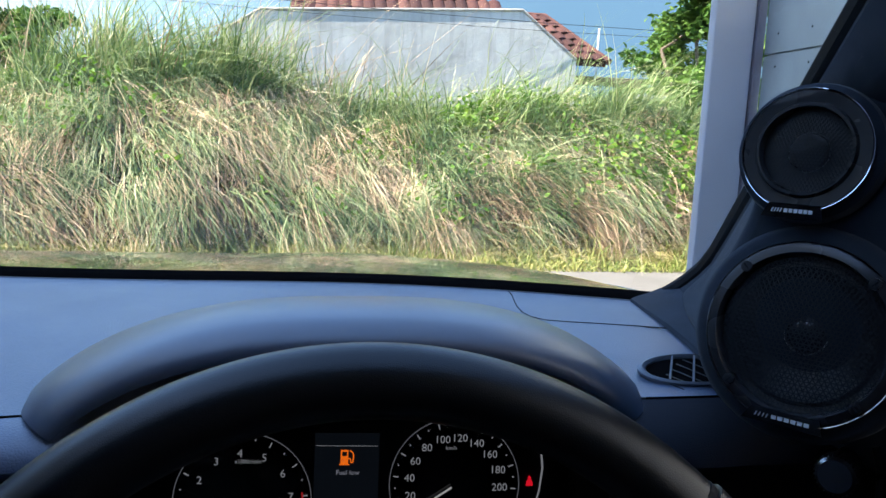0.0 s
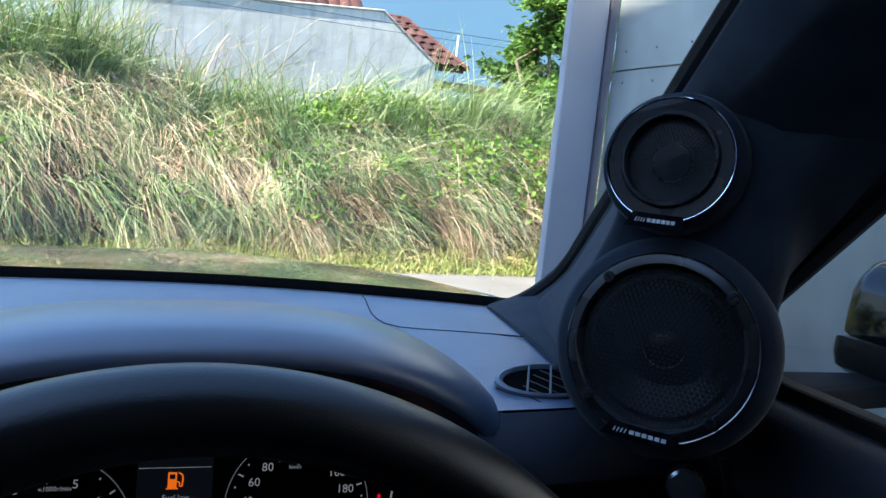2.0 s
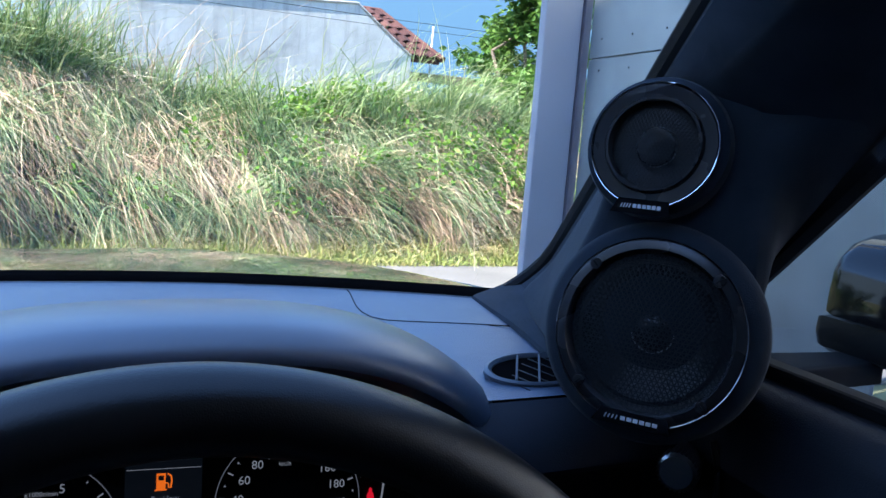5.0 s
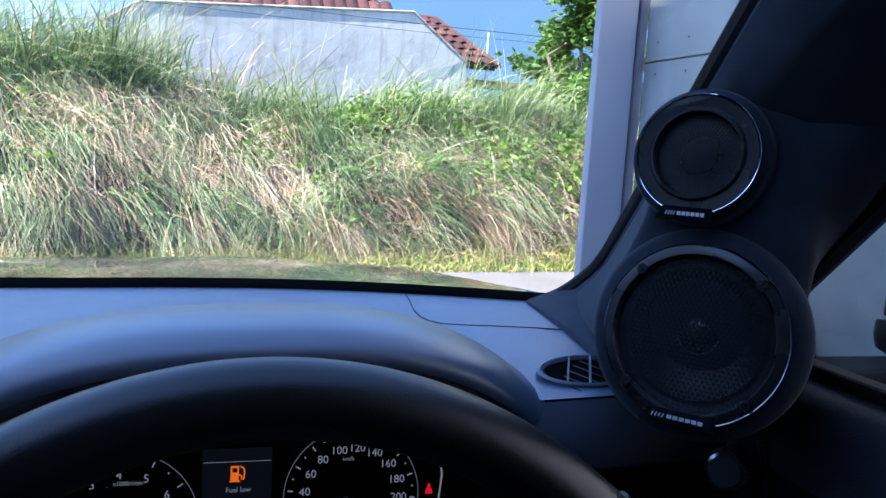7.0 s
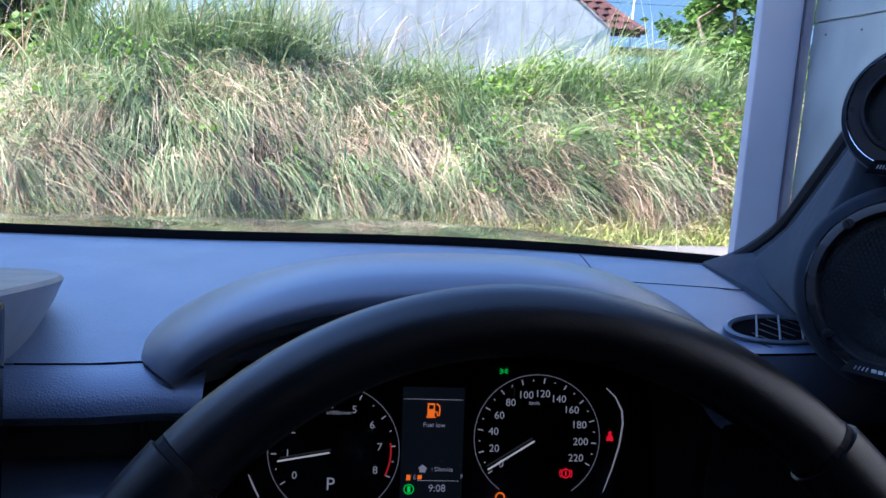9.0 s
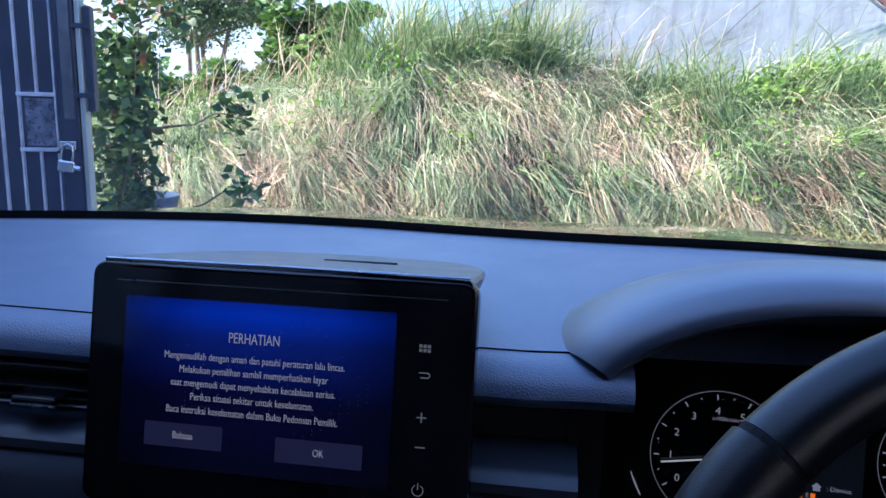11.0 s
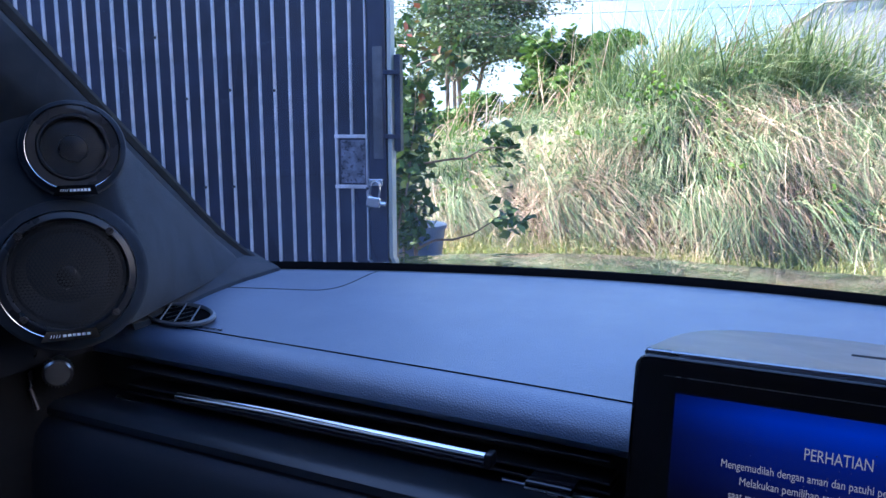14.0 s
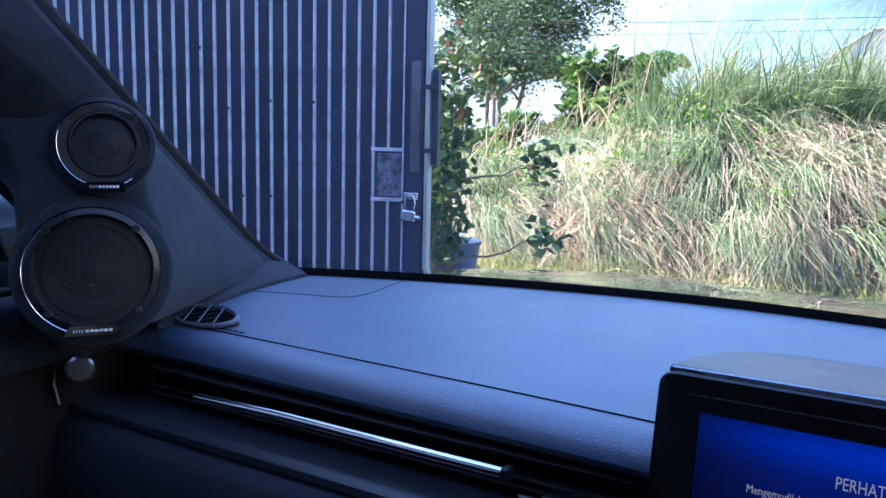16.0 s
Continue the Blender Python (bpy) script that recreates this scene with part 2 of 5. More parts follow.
M_DULL = mottled("dull_steel", (0.1, 0.105, 0.12), 0.45, 0.4, scale=14, spread=0.35, grain=120, relief=0.2)
M_STEEL = mottled("bright_steel", (0.6, 0.6, 0.62), 0.2, 0.9, relief=0.0, spread=0.1)
M_SOILED = mottled("soiled_render", (0.3, 0.29, 0.28), 0.9, spread=0.4)


def whitewash():
    n = Nodes("weathered_whitewash")
    a = n.ramp(n.noise(1.2, 6, 0.65), [(0.25, (0.17, 0.17, 0.165)), (0.42, (0.33, 0.335, 0.33)), (0.7, (0.44, 0.445, 0.44))])
    streak = n.ramp(n.noise(2.0, 4, 0.6, stretch=(4, 1, 0.35)), [(0.3, 0.6), (0.5, 1.0)])
    m = n.add("ShaderNodeMix")
    m.data_type, m.blend_type = "RGBA", "MULTIPLY"
    m.inputs[0].default_value = 0.7
    n.tree.links.new(a, m.inputs[6])
    n.tree.links.new(streak, m.inputs[7])
    n.base(m.outputs[2], 0.9, 0, 0.2)
    n.bump(n.noise(14, 5), 0.4, 0.02)
    return n.mat


def tile_mat():
    n = Nodes("clay_tile")
    info = n.add("ShaderNodeObjectInfo")
    c = n.ramp(info.outputs["Random"], [(0.0, (0.042, 0.02, 0.019)), (0.5, (0.072, 0.031, 0.028)), (1.0, (0.11, 0.052, 0.044))])
    d = n.ramp(n.noise(5, 5), [(0.3, 0.5), (0.6, 1.0)])
    m = n.add("ShaderNodeMix")
    m.data_type, m.blend_type = "RGBA", "MULTIPLY"
    m.inputs[0].default_value = 0.8
    n.tree.links.new(c, m.inputs[6])
    n.tree.links.new(d, m.inputs[7])
    n.base(m.outputs[2], 0.85, 0, 0.2)
    n.bump(n.noise(30, 3), 0.4, 0.004)
    return n.mat


def far_sky():
    """Distant sky low over the land: clear blue, with white cloud towards the left."""
    n = Nodes("distant_sky")
    sep = n.add("ShaderNodeSeparateXYZ")
    n.tree.links.new(n.coords("Generated"), sep.inputs[0])
    add = n.add("ShaderNodeMath")
    add.operation = "MULTIPLY_ADD"
    n.tree.links.new(n.noise(0.012, 5, 0.6, stretch=(1, 1, 3)), add.inputs[0])
    add.inputs[1].default_value = 0.3
    n.tree.links.new(sep.outputs["X"], add.inputs[2])
    c = n.ramp(add.outputs[0], [(0.42, (0.26, 0.32, 0.38)), (0.55, (0.17, 0.255, 0.35)), (0.68, (0.085, 0.14, 0.2)), (0.8, (0.062, 0.115, 0.18))])
    n.base((0, 0, 0), 1.0, 0, 0)
    n.put(n.bsdf, "Emission Color", c)
    n.put(n.bsdf, "Emission Strength", FAR_SKY)
    return n.mat


M_FARSKY = far_sky()
M_WHITE = whitewash()
M_TILE = tile_mat()


# ---- mesh helpers ----
def part(name, bm, material, parent=None, label="", smooth=False):
    """Link a bmesh as one mesh object, under a thing or a part of it."""
    me = bpy.data.meshes.new(name)
    bm.to_mesh(me)
    bm.free()
    if smooth:
        me.polygons.foreach_set("use_smooth", [True] * len(me.polygons))
        me.set_sharp_from_angle(angle=radians(40))
    me.materials.append(material)
    ob = new(name, me)
    if parent:
        ob.parent = parent
    if label:
        tagged(ob, label)
    return ob


def thing(name, label, category, at=(0, 0, 0), group="", kind=""):
    """An Empty at the thing's base; parts under it are given in the world, less this place."""
    ob = new(name)
    ob.empty_display_size = 0.05
    return tagged(ob, label, category, group, kind)


def block(x0, x1, y0, y1, z0, z1, bevel=0.0, bm=None, m=None):
    bm = bm or bmesh.new()
    got = bmesh.ops.create_cube(bm, size=1)["verts"]
    bmesh.ops.transform(bm, matrix=Matrix.LocRotScale(((x0 + x1) / 2, (y0 + y1) / 2, (z0 + z1) / 2), None, (x1 - x0, y1 - y0, z1 - z0)), verts=got)
    if bevel:
        edges = list({e for v in got for e in v.link_edges})
        got = list({v for f in bmesh.ops.bevel(bm, geom=edges, offset=bevel, segments=2, affect="EDGES", profile=0.5)["faces"] for v in f.verts} | {v for v in got if v.is_valid})
    if m is not None:
        bmesh.ops.transform(bm, matrix=m, verts=got)
    return bm


def revolve(profile, steps=48, m=None, bm=None, closed=False):
    """Turn a list of (radius, height) round local z."""
    bm = bm or bmesh.new()
    rings, made = [], []
    for r, h in profile:
        if r < 1e-6:
            ring = [bm.verts.new((0, 0, h))] * steps
            made.append(ring[0])
        else:
            ring = [bm.verts.new((r * math.cos(2 * math.pi * i / steps), r * math.sin(2 * math.pi * i / steps), h)) for i in range(steps)]
            made += ring
        rings.append(ring)
    if closed:
        rings.append(rings[0])
    for a, b in zip(rings, rings[1:]):
        for i in range(steps):
            j = (i + 1) % steps
            quad = []
            for v in (a[i], a[j], b[j], b[i]):
                if v not in quad:
                    quad.append(v)
            if len(quad) > 2:
                bm.faces.new(quad)
    if m is not None:
        bmesh.ops.transform(bm, matrix=m, verts=made)
    bmesh.ops.recalc_face_normals(bm, faces=bm.faces)
    return bm


def tube(points, radius, sides=10, bm=None, squash=1.0, closed=False, caps=True):
    """A round bar along points; radius is one number or one for each point."""
    bm = bm or bmesh.new()
    pts = [Vector(p) for p in points]
    n = len(pts)
    rad = radius if hasattr(radius, "__len__") else [radius] * n
    rings, side = [], None
    for i, p in enumerate(pts):
        ahead = pts[(i + 1) % n] if closed or i < n - 1 else p
        back = pts[i - 1] if closed or i > 0 else p
        d = (ahead - back).normalized()
        if side is None:
            side = d.cross(Vector((0, 0, 1)) if abs(d.z) < 0.9 else Vector((1, 0, 0))).normalized()
        side = (side - d * side.dot(d)).normalized()
        up = side.cross(d)
        rings.append([bm.verts.new(p + rad[i] * (side * math.cos(2 * math.pi * k / sides) + up * squash * math.sin(2 * math.pi * k / sides))) for k in range(sides)])
    pairs = list(zip(rings, rings[1:])) + ([(rings[-1], rings[0])] if closed else [])
    for a, b in pairs:
        for k in range(sides):
            bm.faces.new((a[k], a[(k + 1) % sides], b[(k + 1) % sides], b[k]))
    if caps and not closed:
        bm.faces.new(rings[0])
        bm.faces.new(rings[-1])
    bmesh.ops.recalc_face_normals(bm, faces=bm.faces)
    return bm


def sheet(rows, thick=0.0, bm=None):
    """A skin through rows of points, all of one length; thick gives it depth along its normals."""
    bm = bm or bmesh.new()
    grid = [[bm.verts.new(p) for p in row] for row in rows]
    for a, b in zip(grid, grid[1:]):
        for i in range(len(a) - 1):
            bm.faces.new((a[i], a[i + 1], b[i + 1], b[i]))
    if thick:
        bm.normal_update()
        bmesh.ops.solidify(bm, geom=list(bm.faces), thickness=thick)
    return bm


def prism(outline, depth, m=None, bm=None, bevel=0.0):
    """An outline in local xy pushed from z=0 to z=depth."""
    bm = bm or bmesh.new()
    low = [bm.verts.new((x, y, 0)) for x, y in outline]
    f = bm.faces.new(low)
    top = bmesh.ops.extrude_face_region(bm, geom=[f])["geom"]
    tv = [v for v in top if isinstance(v, bmesh.types.BMVert)]
    bmesh.ops.translate(bm, vec=(0, 0, depth), verts=tv)
    made = low + tv
    if bevel:
        edges = [e for e in bm.edges if all(v in tv for v in e.verts)]
        bmesh.ops.bevel(bm, geom=edges, offset=bevel, segments=3, affect="EDGES", profile=0.5)
    bmesh.ops.recalc_face_normals(bm, faces=bm.faces)
    if m is not None:
        bmesh.ops.transform(bm, matrix=m, verts=list(bm.verts))
    return bm


def lettering(text, size, m, align="CENTER", name="lettering", material=None, parent=None, squeeze=1.0):
    """A line of writing as a thin mesh, standing in local xy of the pose m."""
    cu = bpy.data.curves.new(name, "FONT")
    cu.body, cu.size, cu.align_x, cu.align_y, cu.extrude, cu.resolution_u = text, size, align, "CENTER", 0.0001, 3
    ob = bpy.data.objects.new(name, cu)
    scene.collection.objects.link(ob)
    me = bpy.data.meshes.new_from_object(ob.evaluated_get(bpy.context.evaluated_depsgraph_get()))
    bpy.data.objects.remove(ob)
    bpy.data.curves.remove(cu)
    me.transform(m @ Matrix.Diagonal((squeeze, 1, 1, 1)))
    me.materials.clear()
    me.materials.append(material)
    out = new(name, me)
    out.parent = parent
    return out


def facing(at, normal, up=(0, 0, 1)):
    """Pose whose local z is the normal and whose local y leans to up."""
    z = Vector(normal).normalized()
    x = Vector(up).cross(z).normalized()
    y = z.cross(x)
    return Matrix(((x.x, y.x, z.x, at[0]), (x.y, y.y, z.y, at[1]), (x.z, y.z, z.z, at[2]), (0, 0, 0, 1)))


def rounded(w, h, r, steps=6):
    """Outline of a rounded rectangle round the origin."""
    out = []
    for cx, cy, a0 in ((w / 2 - r, h / 2 - r, 0), (-w / 2 + r, h / 2 - r, 90), (-w / 2 + r, -h / 2 + r, 180), (w / 2 - r, -h / 2 + r, 270)):
        for k in range(steps + 1):
            a = radians(a0 + 90 * k / steps)
            out.append((cx + r * math.cos(a), cy + r * math.sin(a)))
    return out


def strips(name, roots, heads, bends, lengths, widths, material, segs=4, label="", category="", lift=0.35):
    """Many narrow curved blades in one mesh: root, first direction, way in which they droop."""
    n = len(roots)
    s = np.linspace(0, 1, segs + 1)[None, :, None]
    L, W = lengths[:, None, None], widths[:, None, None]
    centre = roots[:, None, :] + L * (heads[:, None, :] * (s - lift * s ** 2) + bends[:, None, :] * s ** 2.2)
    side = np.cross(heads, bends + np.array([0.01, 0.02, 0.0]))
    side /= np.linalg.norm(side, axis=1, keepdims=True) + 1e-9
    turn = np.random.uniform(-1, 1, (n, 1))
    side = side + turn * np.cross(side, heads)
    side /= np.linalg.norm(side, axis=1, keepdims=True) + 1e-9
    taper = (1 - s ** 1.5) * 0.95 + 0.05
    left, right = centre - side[:, None, :] * W * taper / 2, centre + side[:, None, :] * W * taper / 2
    verts = np.stack([left, right], 2).reshape(-1, 3)
    k = np.arange(segs)[None, :] * 2 + (np.arange(n) * (segs + 1) * 2)[:, None]
    faces = np.stack([k, k + 1, k + 3, k + 2], -1).reshape(-1, 4)
    me = bpy.data.meshes.new(name)
    me.vertices.add(len(verts))
    me.vertices.foreach_set("co", verts.astype(np.float32).ravel())
    me.loops.add(faces.size)
    me.loops.foreach_set("vertex_index", faces.astype(np.int32).ravel())
    me.polygons.add(len(faces))
    me.polygons.foreach_set("loop_start", np.arange(0, faces.size, 4, dtype=np.int32))
    me.update(calc_edges=True)
    me.materials.append(material)
    return tagged(new(name, me), label, category, kind="stuff") if label else new(name, me)


def leaves(name, centres, size, material, spread_up=0.5, fold=0.15, long=1.7):
    """Many small folded leaves, one at each centre, in one mesh."""
    n = len(centres)
    d = np.random.normal(size=(n, 3))
    d[:, 2] *= spread_up
    d /= np.linalg.norm(d, axis=1, keepdims=True)
    up = np.random.normal(size=(n, 3)) * 0.6 + np.array([0, 0, 1.0])
    side = np.cross(d, up)
    side /= np.linalg.norm(side, axis=1, keepdims=True) + 1e-9
    nor = np.cross(side, d)
    s = size * np.random.uniform(0.6, 1.35, (n, 1))
    base, tip = centres - d * s * long / 2, centres + d * s * long / 2
    mid = centres - d * s * 0.12
    a, b = mid + side * s / 2 + nor * s * fold, mid - side * s / 2 + nor * s * fold
    verts = np.stack([base, a, tip, b], 1).reshape(-1, 3)
    i = np.arange(n)[:, None] * 4
    faces = np.concatenate([i + np.array([[0, 1, 2]]), i + np.array([[0, 2, 3]])], 1).reshape(-1, 3)
    me = bpy.data.meshes.new(name)
    me.vertices.add(len(verts))
    me.vertices.foreach_set("co", verts.astype(np.float32).ravel())
    me.loops.add(faces.size)
    me.loops.foreach_set("vertex_index", faces.astype(np.int32).ravel())
    me.polygons.add(len(faces))
    me.polygons.foreach_set("loop_start", np.arange(0, faces.size, 3, dtype=np.int32))
    me.update(calc_edges=True)
    me.materials.append(material)
    return new(name, me)


# ---- ground, road, bank ----
def flat(name, x0, x1, y0, y1, z, mat, label, category):
    bm = bmesh.new()
    bm.faces.new([bm.verts.new(p) for p in ((x0, y0, z), (x1, y0, z), (x1, y1, z), (x0, y1, z))])
    return tagged(part(name, bm, mat), label, category, kind="structure")


flat("ground", -900, 900, -900, 900, -0.03, M_GROUND, "rough earth ground with thin dry grass", "ground")
tagged(part("road", block(-60, 60, 2.9, 6.6, -0.2, 0.0, 0.01), M_ROAD), "pale worn concrete lane in the sun", "road", kind="structure")
tagged(part("floor", block(-6.5, 2.6, -6.5, 2.895, -0.2, 0.004, 0.01), M_FLOOR), "grey concrete driveway", "floor", kind="structure")


def bank_height(x):
    """Height of the soil of the overgrown bank along the lane."""
    xs = (-9, -6, -4.6, -3.6, -2.9, -2.4, -1.6, -0.6, 0, 0.8, 1.5, 2.7, 3.5, 4.6, 6, 9, 14)
    zs = (0.5, 0.6, 0.85, 1.1, 1.25, 1.45, 1.78, 1.7, 1.45, 1.28, 1.28, 1.45, 1.4, 1.4, 1.25, 1.2, 1.1)
    return np.interp(x, xs, zs)


def bank_point(x, v):
    """Place on the bank: v from 0 at the foot to 1 at the crest, then on to 1.6 behind it."""
    lumps = 0.24 * np.sin(1.7 * x + 0.6) + 0.2 * np.sin(4.1 * x + 2) + 0.06 * np.sin(9.3 * x)
    y = 7.45 + 0.25 * lumps + 1.35 * np.clip(v, 0, 1) ** 1.4 + 3.0 * np.minimum(v, 0) + 3.0 * np.maximum(v - 1, 0) + 0.35 * lumps * v
    z = bank_height(x) * np.clip(v, 0, 1) ** 0.75 * (1 + 0.25 * lumps)
    return np.stack([x, y, z], -1)


bx, bv = np.meshgrid(np.linspace(-14, 14, 141), np.linspace(0, 1.8, 28))
tagged(part("grass_bank", sheet([[tuple(p) for p in row] for row in bank_point(bx, bv)]), M_SOIL, smooth=True), "steep earth bank under long dry and green grass", "bank", kind="structure")


def on_bank(n, lo, hi, x0=-8.0, x1=8.0, power=1.0):
    x = np.random.uniform(x0, x1, n)
    v = lo + (hi - lo) * np.random.uniform(0, 1, n) ** power
    return x, v, bank_point(x, v)


def unit(a):
    return a / (np.linalg.norm(a, axis=1, keepdims=True) + 1e-9)


def tuft_field(n, tufts, lo, hi, reach, power=1.0, x0=-8.0, x1=8.0):
    """Blade roots gathered in tufts, and for each blade the tuft's own lean, which drifts slowly along the bank."""
    tx, tv, tp = on_bank(tufts, lo, hi, x0, x1, power)
    pick = np.random.randint(0, tufts, n)
    sweep = 0.04 + 0.12 * np.sin(1.9 * tx + 3.1 * tv + 0.4) + np.random.normal(0, 0.3, tufts)
    lean = np.stack([sweep, 0.3 * np.random.normal(0, 0.4, tufts), np.zeros(tufts)], 1)
    size = np.random.lognormal(0, 0.22, tufts)
    return tp[pick] + np.random.normal(0, reach, (n, 3)) * np.array([1, 0.6, 0.35]), lean[pick], size[pick]


def grass(name, n, tufts, lo, hi, length, width, head, droop, mat, label, reach=0.09, power=1.0, segs=5, lift=0.35, x0=-8.0, x1=8.0, loose=0.2):
    roots, lean, size = tuft_field(n, tufts, lo, hi, reach, power, x0, x1)
    heads = unit(np.array(head) + lean + np.random.normal(0, loose, (n, 3)))
    bends = np.array(droop) + lean * 0.7 + np.random.normal(0, 0.14, (n, 3))
    L = length * size * np.random.lognormal(0, 0.25, n)
    return strips(name, roots, heads, bends, L, width * np.random.uniform(0.5, 1.5, n), mat, segs, label, "grass", lift)


grass("green_grass", 48000, 820, 0.03, 1.25, 0.64, 0.0108, (0.1, -0.55, 0.9), (0.2, -0.28, -0.68), M_GRASS, "long arching green grass blades covering the bank")
grass("dry_grass", 25000, 640, 0.02, 1.0, 0.64, 0.0095, (0.12, -0.6, 0.8), (0.26, -0.26, -0.82), M_DRY, "straw-coloured dry grass drooping down the bank", reach=0.11)
grass("upright_grass", 12000, 520, 0.3, 1.5, 0.7, 0.0125, (0.06, -0.25, 1.0), (0.16, -0.14, -0.34), M_REED, "tall green grass standing along the crest of the bank", reach=0.11)
grass("reed_stalks", 420, 150, 0.85, 1.5, 1.25, 0.012, (0.1, -0.1, 1.0), (0.18, -0.05, -0.14), M_DRY, "thin pale seed stalks rising above the grass", reach=0.15, x0=-5, x1=1.4, lift=0.1)
grass("crest_reeds", 2000, 90, 0.8, 1.3, 1.15, 0.0135, (0.05, -0.1, 1.0), (0.1, -0.1, -0.12), M_REED, "clumps of tall green reed grass on the crest", reach=0.12, x0=-2.5, x1=0.2, loose=0.15)
grass("low_reeds", 2600, 80, 0.6, 1.2, 1.0, 0.0105, (0.06, -0.12, 1.0), (0.14, -0.1, -0.16), M_REED, "thin green reed grass standing before the house", reach=0.12, x0=0.2, x1=5.2, loose=0.16)

grass("foot_grass", 9000, 420, -0.12, 0.12, 0.34, 0.0095, (0.05, -0.5, 0.8), (0.15, -0.3, -0.5), M_FOOT, "short yellowing grass at the foot of the bank", reach=0.1, segs=3)

# low verge between lane and bank
n_verge = 30000
vy = np.random.uniform(0, 1, n_verge) ** 0.8
vr = np.stack([np.random.uniform(-9, 9, n_verge), 6.55 + 1.15 * vy, 0.1 * np.maximum(0, vy - 0.6)], 1)
strips("verge_grass", vr, unit(np.random.normal(0, 0.45, (n_verge, 3)) + np.array([0, -0.1, 1.0])), np.random.normal(0, 0.35, (n_verge, 3)) + np.array([0.1, -0.1, -0.25]),
       (0.13 + 0.16 * vy) * np.random.lognormal(0, 0.4, n_verge), np.full(n_verge, 0.011), M_VERGE, 3, "short bright green verge grass at the lane's edge", "grass")

# broad-leaved weeds and creepers among the grass
wx, wv, wp = on_bank(90, 0.1, 1.1, -6, 7)
hx, hv, hp = on_bank(70, 0.85, 1.15, 2.0, 3.5)
fx, fv, fp = on_bank(55, 0.1, 0.7, 3.4, 5.6)
heavy = np.concatenate([hp + np.array([0, -0.2, 0.2]), fp + np.array([0, -0.3, 0.22]), wp + np.array([0, -0.28, 0.22])])
pts = heavy[np.random.randint(0, len(heavy), 4600)] + np.random.normal(0, 1, (4600, 3)) * np.array([0.12, 0.1, 0.1])
tagged(leaves("creeper", pts, 0.045, M_VINE), "light green creeping weeds growing through the grass", "weeds", kind="stuff")


# ---- trees and shrubs ----
def limb_points(start, way, length, steps, droop, wander):
    p, d, out = Vector(start), Vector(way).normalized(), [Vector(start)]
    for _ in range(steps):
        d = (d + Vector((random.gauss(0, wander), random.gauss(0, wander), random.gauss(0, wander) + droop))).normalized()
        p = p + d * length / steps
        out.append(p.copy())
    return out


def tree(name, base, height, spread, stems, leaf_mat, leaf_size, count, label, bare=0.35, flatten=0.55, lean=(0, 0)):
    """Tapered stems that fork into limbs, with leaf clumps on the outer limbs."""
    ob = thing(name, label, "tree")
    wood, tips = bmesh.new(), []
    for k in range(stems):
        a = 2 * math.pi * k / stems + random.uniform(-0.4, 0.4)
        out = 0.16 if stems > 1 else 0.03
        trunk = limb_points(base, (math.cos(a) * out + lean[0], math.sin(a) * out + lean[1], 1), height * 0.62, 7, 0.0, 0.06)
        r0 = height * 0.022 / math.sqrt(stems)
        tube(trunk, [r0 * (1 - 0.075 * i) for i in range(8)], 8, wood)
        for j in range(7):
            at = trunk[random.randint(int(7 * bare) + 1, 7)]
            b = random.uniform(0, 2 * math.pi)
            limb = limb_points(at, (math.cos(b), math.sin(b), random.uniform(0.35, 1.0)), spread * random.uniform(0.6, 1.1), 5, -0.03, 0.16)
            tube(limb, [r0 * 0.45 * (1 - 0.16 * i) for i in range(6)], 6, wood)
            for q in range(6):
                c = random.uniform(0, 2 * math.pi)
                twig = limb_points(limb[random.randint(2, 5)], (math.cos(c), math.sin(c), random.uniform(-0.1, 0.7)), spread * random.uniform(0.2, 0.5), 3, -0.05, 0.25)
                tube(twig, [r0 * 0.14, r0 * 0.1, r0 * 0.07, r0 * 0.03], 4, wood)
                tips += twig[1:]
    part("trunk", wood, M_BARK, ob, smooth=True)
    t = np.array([tuple(p) for p in tips])
    c = t[np.random.randint(0, len(t), count)] + np.random.normal(0, spread * 0.075, (count, 3)) * np.array([1, 1, flatten])
    crown = leaves("crown", c, leaf_size, leaf_mat)
    crown.parent = ob
    return ob


random.seed(7), np.random.seed(7)
tree("tree", (-8.5, 17.5, -0.05), 7.0, 3.2, 4, M_DARKLEAF, 0.055, 52000, "tall feathery dark green tree with several slender trunks", 0.55)
tree("tree", (7.0, 11.8, -0.05), 4.8, 1.6, 3, M_BRIGHTLEAF, 0.08, 26000, "bushy broad-leaved tree beside the gate pillar", 0.0)
tree("tree", (7.6, 16.5, -0.05), 3.2, 0.9, 2, M_LEAF, 0.1, 2500, "small hazy tree behind the red roof", 0.1)
tree("bush", (-3.55, 10.1, 0.75), 2.1, 0.8, 4, M_LEAF, 0.075, 7500, "leafy green bush growing on the bank", 0.05)
tree("bush", (-5.9, 11.6, 0.0), 1.9, 1.1, 4, M_BRIGHTLEAF, 0.075, 7500, "light green bush at the end of the bank", 0.05)
tree("bush", (-2.95, 9.7, 0.95), 1.9, 0.65, 4, M_BRIGHTLEAF, 0.075, 5600, "leafy green bush behind the crest of the bank", 0.05)
tree("bush", (-8.3, 12.5, 0.0), 2.0, 1.2, 4, M_VINE, 0.08, 7000, "low green bush behind the roadside", 0.05)

